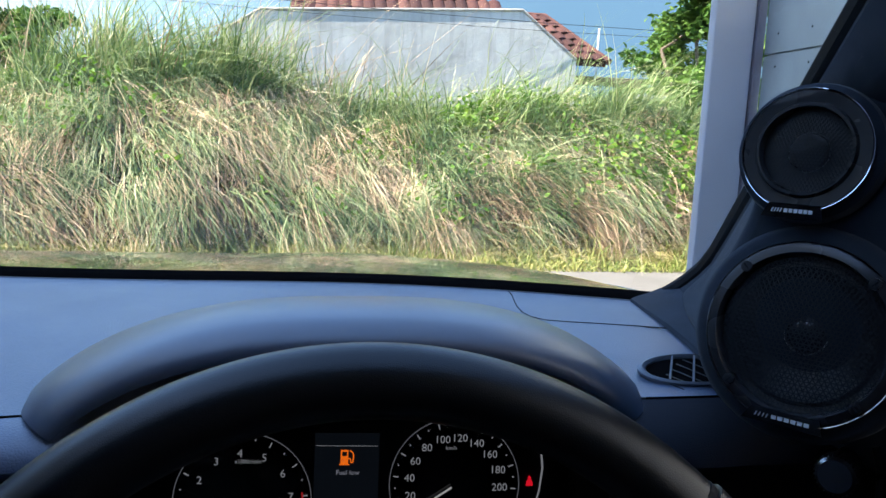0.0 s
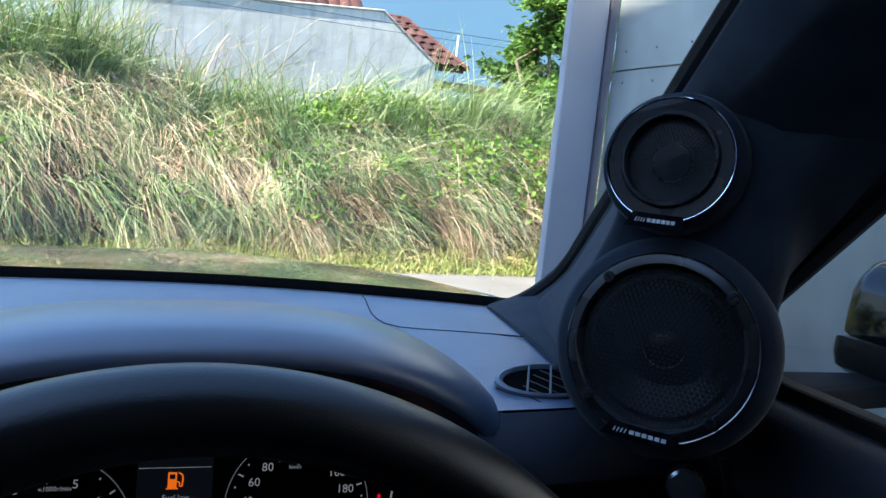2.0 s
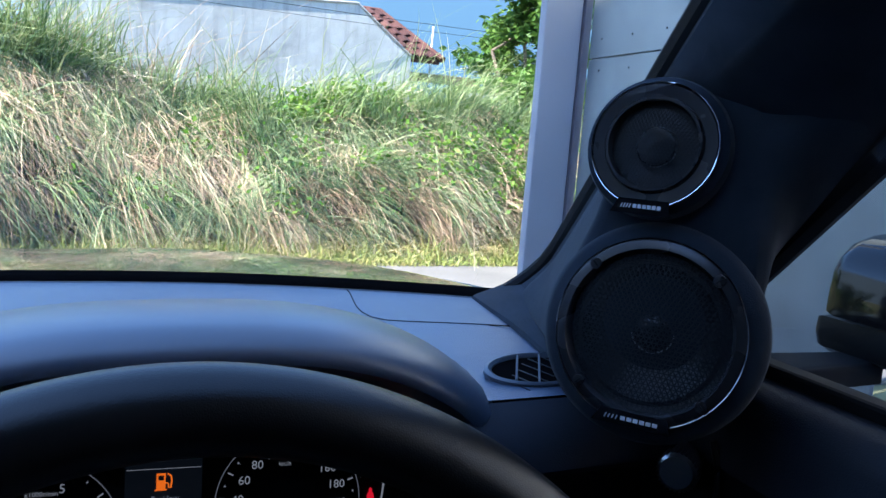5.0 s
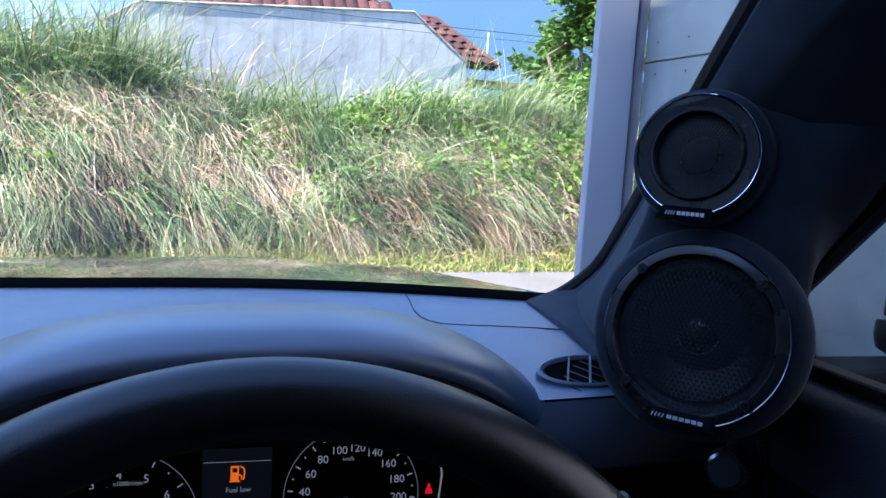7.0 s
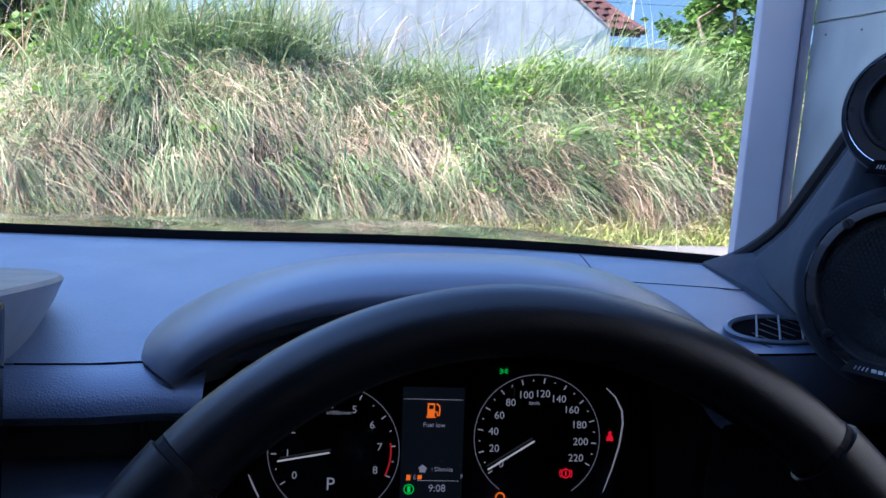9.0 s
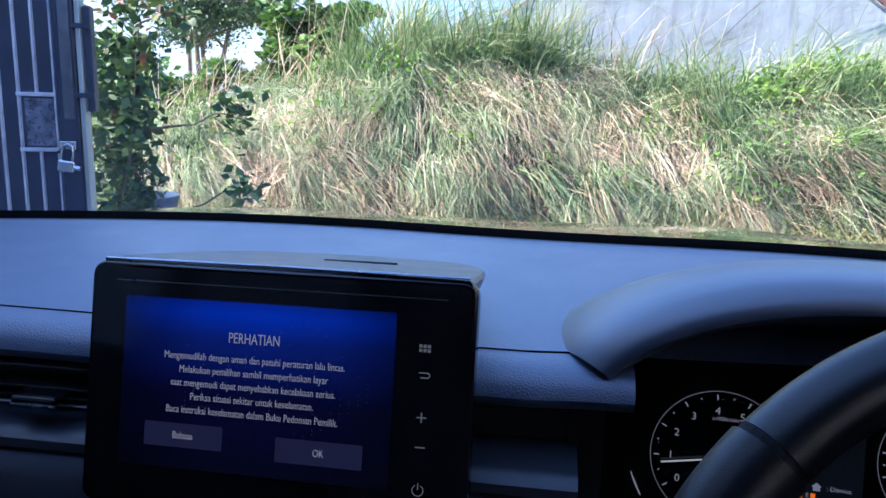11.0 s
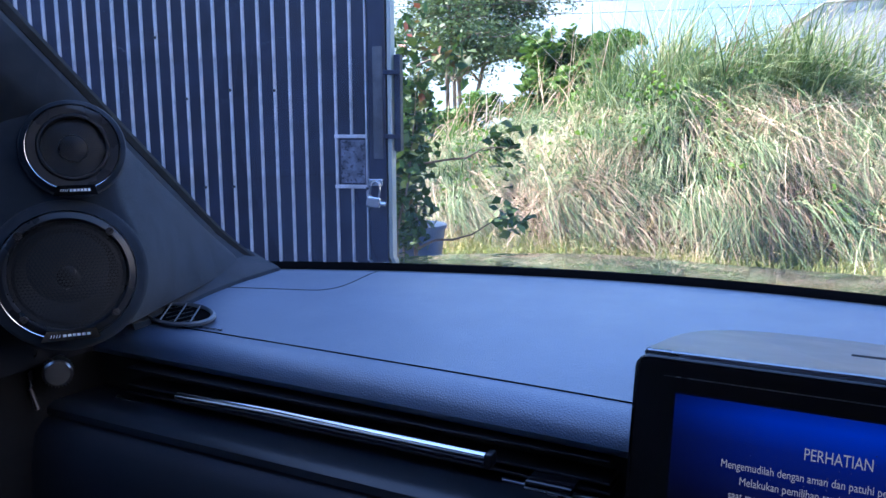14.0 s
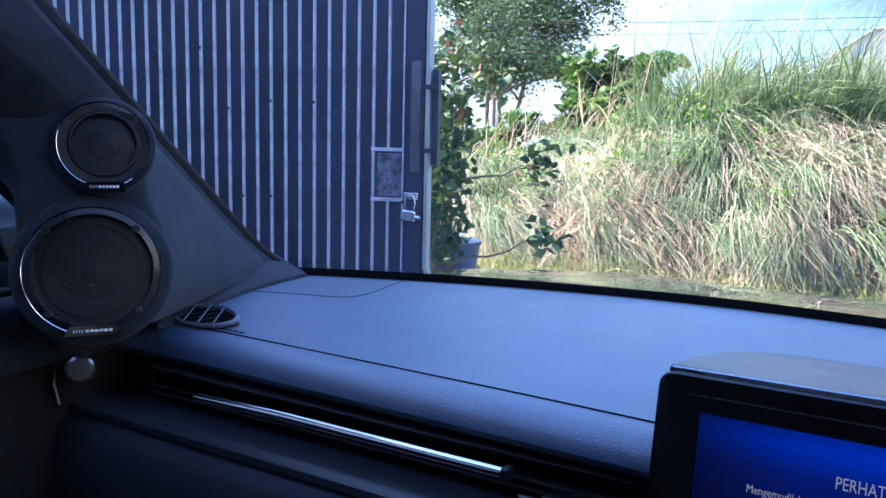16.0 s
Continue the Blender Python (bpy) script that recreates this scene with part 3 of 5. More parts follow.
# climbing shrub beside the open gate, with a few reddish leaves
shrub = thing("shrub", "dark green climbing shrub with reddish leaves by the gate", "shrub")
wood, tips = bmesh.new(), []
for k in range(9):
    run = limb_points((-3.2 + random.uniform(-0.16, 0.1), 5.2 + random.uniform(-0.3, 0.3), 0.0), (random.uniform(-0.1, 0.04), 0, 1), random.uniform(1.5, 2.3), 9, 0.0, 0.08)
    tube(run, [0.012 * (1 - 0.09 * i) for i in range(10)], 5, wood)
    tips += run[2:]
for end, z0 in (((-2.25, 5.2, 1.13), 0.95), ((-2.15, 5.15, 0.56), 0.3), ((-2.65, 5.2, 1.8), 1.72)):
    a, b = Vector((-3.0, 5.2, z0)), Vector(end)
    run = [a.lerp(b, i / 5) + Vector((0, random.gauss(0, 0.03), random.gauss(0, 0.02))) for i in range(6)]
    tube(run, [0.011, 0.01, 0.009, 0.007, 0.006, 0.004], 5, wood)
    tips += run[5:] * 2
part("stem", wood, M_BARK, shrub, smooth=True)
t = np.array([tuple(p) for p in tips])
crown = leaves("crown", t[np.random.randint(0, len(t), 2300)] + np.random.normal(0, 0.075, (2300, 3)), 0.066, M_SHRUB, 0.7, 0.12, 1.5)
crown.parent = shrub

# ---- white house behind the bank ----
house = thing("house", "weathered whitewashed house with a red clay tile roof", "house")
HY = 12.0
outline = [(-1.9, 0.6), (-0.75, 2.62), (-0.25, 2.95), (3.83, 3.22), (4.78, 2.5), (4.78, 0.3), (-1.9, 0.3)]
part("wall", prism(outline, 0.22, Matrix(((1, 0, 0, 0), (0, 0, 1, HY), (0, 1, 0, 0), (0, 0, 0, 1)))), M_WHITE, house)
part("side_wall", block(4.56, 4.775, HY + 0.225, HY + 6.0, 0.0, 2.5), M_WHITE, house)
part("coping", tube([(x, HY - 0.01, z + 0.005) for x, z in outline[1:5]], 0.022, 6), M_SOILED, house, "grey weathered coping")
roof = part("roof", sheet([[(0.2, HY + 1.0, 3.05), (3.75, HY + 1.0, 3.28)], [(0.9, HY + 2.6, 4.35), (3.0, HY + 2.6, 4.45)]], 0.08), M_TILE, house)
slope = part("roof", sheet([[(3.3, HY + 0.3, 2.5), (5.42, HY + 0.3, 2.5)], [(3.3, HY + 2.0, 3.42), (4.82, HY + 2.0, 3.42)]], 0.06), M_TILE, house)
part("ridge_cap", tube([(5.46, HY + 0.26, 2.53), (4.84, HY + 2.0, 3.46), (3.3, HY + 2.0, 3.46)], 0.06, 8), M_TILE, house, smooth=True)


def clay_tile(w, l):
    """One curved pan tile, lying in local xy."""
    rows = [[(w * (i / 6 - 0.5), y, 0.035 * math.sin(math.pi * i / 6) + 0.02 * (1 - y / l)) for i in range(7)] for y in (0, l)]
    bm = sheet(rows, 0.012)
    me = bpy.data.meshes.new("roof_tile")
    bm.to_mesh(me)
    bm.free()
    me.materials.append(M_TILE)
    return me


tile_a = clay_tile(0.2, 0.32)
for r in range(5):
    for c in range(18):
        f, g = (c + 0.5) / 18, r / 5
        x = 0.2 + 0.7 * g + f * (3.55 - 1.45 * g)
        ob = new("roof_tile", tile_a)
        ob.parent = roof
        ob.matrix_basis = pose(x, HY + 0.95 + 1.6 * g, 3.1 + 0.23 * f + 1.27 * g + random.uniform(-0.006, 0.006), 39 + random.uniform(-1, 1), 0, random.uniform(-1.5, 1.5))
for r in range(7):
    for c in range(8):
        g = r / 7
        ob = new("roof_tile", tile_a)
        ob.parent = slope
        ob.matrix_basis = pose(5.32 - 0.6 * g - c * 0.2, HY + 0.26 + 1.7 * g, 2.53 + 0.92 * g, 28.4 + random.uniform(-1, 1), 0, random.uniform(-1.5, 1.5))
eave = part("eave_board", block(4.8, 6.6, HY + 1.2, HY + 1.3, 2.2, 2.36, 0.01), M_BARK, house, "dark timber eave board")
mast = tagged(part("roof_mast", tube([(5.6, 13.2, 2.3), (5.62, 13.2, 3.2)], 0.02, 8), M_BADGE), "thin white metal mast above the roof", "mast")
wire = tagged(part("power_cable", tube([(-9 + 2.2 * i, 11.0 + 0.15 * i, 3.06 + 0.012 * (i - 5) ** 2 - 0.006 * i) for i in range(11)], 0.0045, 6), M_MATTE), "black overhead power cable sagging across the view", "cable")
wire2 = tagged(part("power_cable", tube([(-9 + 2.2 * i, 11.2 + 0.12 * i, 2.88 + 0.012 * (i - 5) ** 2 + 0.004 * i) for i in range(11)], 0.0035, 6), M_MATTE), "black overhead power cable sagging across the view", "cable")
fence = thing("balustrade", "white painted balustrade half hidden by grass", "fence")
part("rail", block(5.3, 9.5, 11.0, 11.12, 1.88, 1.95, 0.01), M_WHITE, fence)
part("footing", block(5.3, 9.5, 11.0, 11.12, 0.8, 1.5, 0.01), M_WHITE, fence)
for k in range(16):
    part("baluster", block(5.4 + 0.26 * k, 5.5 + 0.26 * k, 11.02, 11.1, 1.5, 1.88, 0.015), M_WHITE, fence)

# ---- driveway walls with an added shade wall, gate leaves and pillar ----
tagged(part("wall_right", block(2.25, 2.4, -6.5, 1.15, 0.0, 3.0, 0.005), M_LILAC), "lilac-grey painted driveway side wall", "wall", kind="structure")
tagged(part("wall_back", block(-5.0, 2.25, -3.7, -3.5, 0.0, 3.2, 0.005), M_LILAC), "lilac-grey painted wall behind the car", "wall", kind="structure")
# out of view; added only to keep the sun off car and gate
tagged(part("shade_wall_left", block(-5.4, -5.2, -9, SHADE_WALL_END, 0.0, SHADE_WALL_TOP, 0.005), M_LILAC), "tall lilac-grey wall out of view, added to shade the driveway", "wall", kind="structure")
arc = [radians(-62 + 124 * i / 48) for i in range(49)]
tagged(part("backdrop", sheet([[(700 * math.sin(a), 700 * math.cos(a), z) for a in arc] for z in (-5, 60, 130, 230)]), M_FARSKY, smooth=True), "clear blue sky with white cloud low over the land", "sky", kind="structure")
pillar = thing("gate_pillar", "square lilac-grey painted gate pillar", "pillar")
part("shaft", block(1.75, 1.905, 2.385, 2.43, 0.0, 3.2, 0.006), M_LILAC, pillar)
part("hinge_strip", block(1.908, 1.94, 2.375, 2.42, 0.0, 3.2, 0.003), mottled("brown_primer", (0.16, 0.14, 0.16), 0.6), pillar, "dull brown steel hinge strip")

leaf_r = thing("gate_leaf", "grey sheet-metal gate leaf swung open beside the car", "gate")
lr = Matrix.Translation((1.945, 2.36, 0)) @ Matrix.Rotation(radians(-93), 4, "Z")
part("panel", block(0, 1.35, -0.012, 0.0, 0.1, 1.56, 0.002, m=lr), M_SHEET, leaf_r)
part("panel", block(0, 1.35, -0.012, 0.0, 1.566, 2.6, 0.002, m=lr), M_SHEET, leaf_r)
part("rail", block(0, 1.35, 0.0, 0.03, 1.53, 1.6, 0.003, m=lr), M_SHEET, leaf_r)
part("rail", block(0, 1.35, 0.0, 0.03, 0.1, 0.15, 0.003, m=lr), M_SHEET, leaf_r)
part("latch", block(0.95, 0.99, -0.05, -0.012, 1.5, 1.72, 0.004, m=lr), M_BLACK, leaf_r, "black gate latch")
rivet = bmesh.new()
revolve([(0.0, 0.004), (0.005, 0.003), (0.007, 0.0)], 8, bm=rivet)
rivet_me = bpy.data.meshes.new("rivet")
rivet.to_mesh(rivet_me)
rivet.free()
rivet_me.materials.append(M_SCREW)
for k in range(14):
    ob = new("rivet", rivet_me)
    ob.parent = leaf_r
    ob.matrix_basis = lr @ pose(0.08 + 0.19 * (k % 7), -0.013, 1.52 if k < 7 else 1.63, 90) @ Matrix.Scale(0.6, 4)

gate = thing("gate_leaf", "dark navy ribbed metal gate leaf standing open", "gate")
gm = Matrix.Translation((-1.69, 2.5, 0)) @ Matrix.Rotation(radians(17), 4, "Z")
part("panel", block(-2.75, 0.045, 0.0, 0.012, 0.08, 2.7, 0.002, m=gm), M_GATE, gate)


def rib_mesh(h):
    bm = bmesh.new()
    rows = [[(x, y, z) for x, y in ((-0.006, 0.0), (-0.004, -0.012), (0.003, -0.013), (0.006, 0.0))] for z in (0, h)]
    sheet(rows, bm=bm)
    me = bpy.data.meshes.new("rib")
    bm.to_mesh(me)
    bm.free()
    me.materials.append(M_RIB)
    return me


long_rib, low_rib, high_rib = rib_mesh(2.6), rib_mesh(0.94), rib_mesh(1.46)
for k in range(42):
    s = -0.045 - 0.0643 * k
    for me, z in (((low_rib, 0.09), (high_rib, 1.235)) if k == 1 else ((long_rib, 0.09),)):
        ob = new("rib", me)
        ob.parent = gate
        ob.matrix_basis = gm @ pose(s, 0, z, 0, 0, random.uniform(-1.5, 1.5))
for k in range(12):
    ob = new("bolt", rivet_me)
    ob.parent = gate
    ob.matrix_basis = gm @ pose(-0.045 - 0.0643 * random.randint(0, 16), -0.0135, random.choice((0.62, 1.02, 1.4, 1.62)) + random.uniform(-0.02, 0.02), 90)
part("hatch_rail", block(-0.18, -0.042, -0.016, -0.002, 1.222, 1.237, 0.002, m=gm), M_RIB, gate)
part("hatch_rail", block(-0.18, -0.042, -0.016, -0.002, 1.018, 1.033, 0.002, m=gm), M_RIB, gate)
part("hatch_plate", block(-0.155, -0.055, -0.005, -0.001, 1.04, 1.215, 0.001, m=gm), mottled("scratched_plate", (0.16, 0.17, 0.22), 0.3, 0.6, scale=25, spread=0.7, grain=90, relief=0.5), gate, "scratched steel hatch plate")
part("post", block(-0.03, 0.042, -0.03, 0.03, 0.0, 2.75, 0.003, m=gm), M_GATE, gate)
part("lock_plate", block(-0.008, 0.03, -0.04, -0.031, 1.14, 1.58, 0.002, m=gm), M_DULL, gate, "dull grey steel lock plate")
part("edge_strip", block(0.05, 0.066, -0.035, 0.035, 0.0, 2.75, 0.002, m=gm), M_SHEET, gate, "light worn steel edge")
part("strike_box", block(0.073, 0.1, -0.02, 0.03, 1.17, 1.55, 0.003, m=gm), M_GATE, gate)
for z in (1.22, 1.47):
    part("strap", block(0.035, 0.105, -0.045, -0.036, z, z + 0.018, 0.002, m=gm), M_GATE, gate)
part("hasp", block(-0.03, 0.03, -0.05, -0.04, 1.03, 1.06, 0.003, m=gm), M_STEEL, gate, "bright steel hasp")

padlock = thing("padlock", "bright steel padlock hanging open from the gate hasp", "padlock")
pm = gm @ pose(0.004, -0.056, 1.045, 0, 8, 0) @ pose(0, 0, -1.045)
part("body", block(-0.03, 0.03, -0.014, 0.014, 0.945, 0.99, 0.007, m=pm), M_STEEL, padlock)
part("shackle", tube([(-0.019, 0, 0.985), (-0.02, 0, 1.02), (-0.014, 0, 1.043), (0, 0, 1.051), (0.014, 0, 1.043), (0.02, 0, 1.02), (0.019, 0, 0.992)], 0.0045, 8), M_STEEL, padlock).matrix_basis = pm
part("key_barrel", tube([(0.03, 0, 0.965), (0.05, 0, 0.965)], 0.01, 12), M_STEEL, padlock).matrix_basis = pm
tub = thing("plastic_tub", "faded blue plastic tub standing under the shrub", "tub")
part("wall", revolve([(0.26, 0.0), (0.31, 0.38), (0.325, 0.38), (0.325, 0.41), (0.295, 0.41), (0.25, 0.03), (0.0, 0.03)], 40, Matrix.Translation((-3.36, 5.75, 0.0))), mottled("blue_plastic", (0.035, 0.06, 0.11), 0.45, spread=0.2), tub, smooth=True)


# ---- the car: shell ----
car = thing("car", "grey right-hand-drive car parked in the carport, seen from inside", "car")


def bonnet_z(x, y):
    fall = 0.065 * (y - 0.8) + 0.09 * (y - 0.8) ** 2
    crown = 0.005 * math.exp(-((abs(x) - 0.42) / 0.12) ** 2)
    return BONNET_Z - fall + crown - 0.045 * abs(x / 0.88) ** 5


part("bonnet", sheet([[(x, y, bonnet_z(x, y)) for x in [-0.9 + 0.045 * i for i in range(41)]] for y in [0.80 + 0.05 * j for j in range(22)]], 0.006), M_PAINT, car, "grey metallic bonnet mirroring the grass", True)
part("nose", sheet([[(x, 1.85 + d, bonnet_z(x, 1.85) - k) for x in [-0.9 + 0.09 * i for i in range(21)]] for d, k in ((0, 0), (0.05, 0.05), (0.08, 0.2), (0.06, 0.5))], 0.006), M_PAINT, car, smooth=True)
for s in (-1, 1):
    part("wing", sheet([[(s * (0.9 + w), y, bonnet_z(0.9, y) - k) for y in [0.7 + 0.06 * j for j in range(20)]] for w, k in ((0, 0), (0.025, 0.02), (0.04, 0.1), (0.035, 0.4))], 0.004), M_PAINT, car, smooth=True)


def cowl_y(x):
    return 0.735 - 0.131 * (abs(x) / 0.67) ** 2.2


def dip(x):
    """The pad lies a little lower in the middle and towards the driver."""
    return -0.0072 * math.exp(-((x - 0.14) / 0.24) ** 2)


XS = [-0.72 + 0.04 * i for i in range(37)]
part("cowl", sheet([[(x, cowl_y(x) + d, z + dip(x)) for x in XS] for d, z in ((0.004, 1.076), (0.011, 1.0865), (0.02, 1.0915), (0.03, 1.088), (0.055, 1.068), (0.18, 1.02))]), M_DEEP_BLACK, car, "black cowl edge under the windscreen", True)


def pillar_inner(f, s=1):
    """Windscreen-side edge of the pillar trim; at the foot it curls on to the dash."""
    curl = max(0, 1 - f / 0.3) ** 2
    return Vector((s * (0.755 - 0.1047 * f - 0.047 * curl), 0.6187 - 0.309 * f - 0.028 * curl, 1.082 + 0.203 * f + 0.004 * curl))


def pillar_outer(f):
    return Vector((0.748 - 0.03 * f, 0.385 - 0.205 * f, 1.085 + 0.19 * f))


def pillar_row(f):
    inner, outer = pillar_inner(f), pillar_outer(f)
    swell = Vector((-0.014, -0.012, 0.0))
    return (inner + Vector((0.008, 0.018, 0.004)), inner, inner.lerp(outer, 0.12) + swell * 0.55, inner.lerp(outer, 0.3) + swell, inner.lerp(outer, 0.5) + swell * 1.2, inner.lerp(outer, 0.7) + swell, inner.lerp(outer, 0.9) + swell * 0.5, outer)


# windscreen from the cowl up to the roof's front edge
def pane_row(f):
    return [(x * (1 - 0.2 * f), (cowl_y(x) + 0.045) * (1 - f) + f * (-0.06 - 0.02 * (x / 0.7) ** 2), COWL_Z * (1 - f) + f * 1.47 + 0.05 * f * (1 - f)) for x in XS]


pane = part("windscreen", sheet([pane_row(f) for f in (0, 0.12, 0.25, 0.4, 0.55, 0.7, 0.85, 1.0)]), M_GLASS, car, "clear laminated windscreen", True)
pane.visible_shadow = False
part("roof_panel", sheet([[(x, y, 1.49 + 0.03 * (1 - (x / 0.62) ** 2)) for x in (-0.66, -0.6, -0.4, -0.2, 0, 0.2, 0.4, 0.6, 0.66)] for y in (-0.02, -0.4, -0.9, -1.5, -2.1)], 0.03), M_BODY, car, "grey fabric headliner under the roof", True)
part("rear_wall", block(-0.72, 0.72, -2.2, -2.1, 0.35, 1.5, 0.02), M_BODY, car)
part("cabin_floor", block(-0.74, 0.74, -2.1, 1.0, 0.28, 0.32, 0.01), M_MATTE, car)
part("bulkhead", block(-0.74, 0.74, 0.86, 0.9, 0.32, 1.03, 0.01), M_MATTE, car)
for s in (-1, 1):
    side = "right" if s > 0 else "left"
    door = part("door", block(min(s * 0.705, s * 0.79), max(s * 0.705, s * 0.79), -0.75, 0.62, 0.35, 1.085, 0.012), M_MATTE, car, "dark plastic door panel")
    part("door_top_pad", sheet([[(s * x, y, z) for y in (0.38, 0.25, 0.1, -0.2, -0.75)] for x, z in ((0.7, 1.045), (0.7, 1.085), (0.705, 1.097), (0.716, 1.103), (0.745, 1.104))], 0.004), M_LOWER, door, smooth=True)
    part("window_seal", block(min(s * 0.732, s * 0.75), max(s * 0.732, s * 0.75), -0.75, 0.38, 1.1, 1.113, 0.003), M_MATTE, door)
    part("rear_door", block(min(s * 0.7, s * 0.78), max(s * 0.7, s * 0.78), -2.1, -0.77, 0.35, 1.1, 0.012), M_LOWER, car)
    g = part("side_window", sheet([[(s * (0.752 - 0.12 * f), y0 * (1 - f) + y1 * f, 1.1 + 0.37 * f) for f in (0, 0.33, 0.66, 1)] for y0, y1 in ((0.37, -0.05), (-0.72, -0.72))]), M_SIDE, car, "clear door window")
    # never in view: pane added to hold back light from behind
    part("rear_side_window", sheet([[(s * (0.745 - 0.12 * f), y, 1.09 + 0.39 * f) for f in (0, 0.33, 0.66, 1)] for y in (-0.86, -2.12)]), M_TINT, car, "unseen rear side pane, tinted to dim the light in the cabin")
    part("centre_pillar", sheet([[(s * (0.74 - 0.12 * f), -0.74 - d, 1.08 + 0.4 * f) for f in (0, 0.5, 1)] for d in (0, 0.12)], 0.03), M_BODY, car)
    part("roof_rail", tube([(s * 0.655, -0.02, 1.46), (s * 0.63, -0.4, 1.49), (s * 0.63, -2.1, 1.49)], 0.035, 8), M_BODY, car, smooth=True)
    # pillar trim: from the dash corner up and back along the windscreen
    rows = [[(s * p.x, p.y, p.z) for p in pillar_row(f)] for f in (0.0, 0.05, 0.1, 0.17, 0.25, 0.4, 0.55, 0.7, 0.85, 1.0, 1.15, 1.4, 1.7, 2.0, 2.3)]
    part("pillar_trim", sheet(rows, 0.003), M_FABRIC, car, "black fabric-covered windscreen pillar trim", True)
    part("windscreen_seal", tube([pillar_inner(f, s) + Vector((s * 0.006, 0.012, 0.004)) for f in (0.0, 0.06, 0.12, 0.2, 0.3, 0.5, 0.8, 1.1, 1.5, 1.9)], 0.0075, 8), M_MATTE, car, smooth=True)
    part("door_seal", tube([(s * (0.752 - 0.035 * f), 0.387 - 0.205 * f, 1.083 + 0.19 * f) for f in (0.0, 0.5, 1.0, 1.6, 2.2)], 0.01, 8), M_MATTE, car, smooth=True)
    # door mirror outside
    cap = [(0.996, 1.097), (0.997, 1.118), (1.0, 1.142), (1.008, 1.158), (1.022, 1.171), (1.05, 1.18), (1.09, 1.185), (1.13, 1.18), (1.15, 1.165), (1.16, 1.14), (1.162, 1.097)]
    base = [(1.004, 1.062), (1.016, 1.056), (1.15, 1.056), (1.166, 1.064), (1.172, 1.094), (1.0, 1.094), (0.999, 1.075)]
    away = Matrix(((s, 0, 0, 0), (0, 0, 1, 0.375), (0, 1, 0, 0), (0, 0, 0, 1)))
    mirror = part("door_mirror", prism(cap, 0.085, away, bevel=0.02), M_GLOSS, car, "gloss black door mirror", True)
    part("mirror_base", prism(base, 0.095, away @ pose(0, 0, -0.004), bevel=0.012), M_BLACK, mirror, "satin black lower mirror shell", True)
    part("mirror_frame", prism([(x * 0.965 + 0.0365, z * 0.9 + 0.1125) for x, z in cap], 0.004, away @ pose(0, 0, -0.003)), M_BLACK, mirror)
    part("mirror_glass", prism([(x * 0.75 + 0.275, z * 0.75 + 0.288) for x, z in cap], 0.002, away @ pose(0, 0, -0.0045)), M_MIRROR, mirror)
    part("mirror_foot", prism([(0.79, 0.0), (1.02, 0.01), (1.02, 0.05), (0.79, 0.075)], 0.022, Matrix(((s, 0, 0, 0), (0, 1, 0, 0.385), (0, 0, 1, 1.04), (0, 0, 0, 1))), bevel=0.006), M_MATTE, mirror, smooth=True)


for s in (-1, 1):
    for y in (1.25, -1.35):
        tyre = part("tyre", revolve([(0.2, -0.1), (0.3, -0.105), (0.33, -0.08), (0.335, 0.0), (0.33, 0.08), (0.3, 0.105), (0.2, 0.1)], 40, pose(s * 0.76, y, 0.335, 0, 90, 0)), M_MATTE, car, smooth=True)
        part("rim", revolve([(0.0, 0.05), (0.06, 0.06), (0.19, 0.08), (0.205, 0.1), (0.205, -0.1)], 30, pose(s * 0.76, y, 0.335, 0, 90 * s, 0)), M_SATIN, tyre, smooth=True)

rear_mirror = thing("rear_view_mirror", "black rear-view mirror with a small sensor box below", "mirror")
part("housing", prism(rounded(0.25, 0.065, 0.025), 0.03, facing((0.03, 0.13, 1.343), (0.1, -1, -0.05)), bevel=0.006), M_BLACK, rear_mirror, smooth=True)
part("glass", prism(rounded(0.238, 0.055, 0.022), 0.002, facing((0.033, 0.0985, 1.3425), (0.1, -1, -0.05))), M_MIRROR, rear_mirror)
part("arm", tube([(0.03, 0.135, 1.35), (0.02, 0.16, 1.39), (0.0, 0.19, 1.42)], 0.012, 10), M_BLACK, rear_mirror, smooth=True)
part("sensor_box", block(-0.005, 0.013, 0.125, 0.15, 1.3, 1.325, 0.004), M_GLOSS, rear_mirror, "small gloss black sensor box")

# ---- dashboard ----
dash = thing("dashboard", "dark grey grained dashboard with the sky's blue light mixed into its colour", "dashboard")


def edge(y, x):
    """Front seam of the top pad: on the passenger's side it runs slightly aslant."""
    return y - 0.004 + 0.02 * max(0, -0.17 - x) if x < 0.16 else y


def dash_skin(x0, x1, front, n):
    xs = [x0 + (x1 - x0) * i / n for i in range(n + 1)]
    rows = []
    for k in range(13):
        f = k / 12
        rows.append([(x, edge(front, x) + (cowl_y(x) - edge(front, x)) * f, 1.0705 + 0.0125 * f + 0.006 * math.sin(math.pi * f) - (0.005 * (1 - f) if abs(x) > 0.66 else 0) + dip(x)) for x in xs])
    return sheet(rows)


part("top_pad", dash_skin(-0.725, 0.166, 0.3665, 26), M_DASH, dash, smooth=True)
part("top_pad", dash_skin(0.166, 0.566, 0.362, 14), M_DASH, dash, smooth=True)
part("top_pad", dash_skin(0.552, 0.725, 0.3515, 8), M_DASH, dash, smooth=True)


def pad_z(x, y):
    """Height of the top pad's skin."""
    y0 = edge(0.3665, x) if x < 0 else 0.3515
    f = min(1, max(0, (y - y0) / (cowl_y(x) - y0)))
    return 1.0705 + 0.0125 * f + 0.006 * math.sin(math.pi * f) + dip(x)


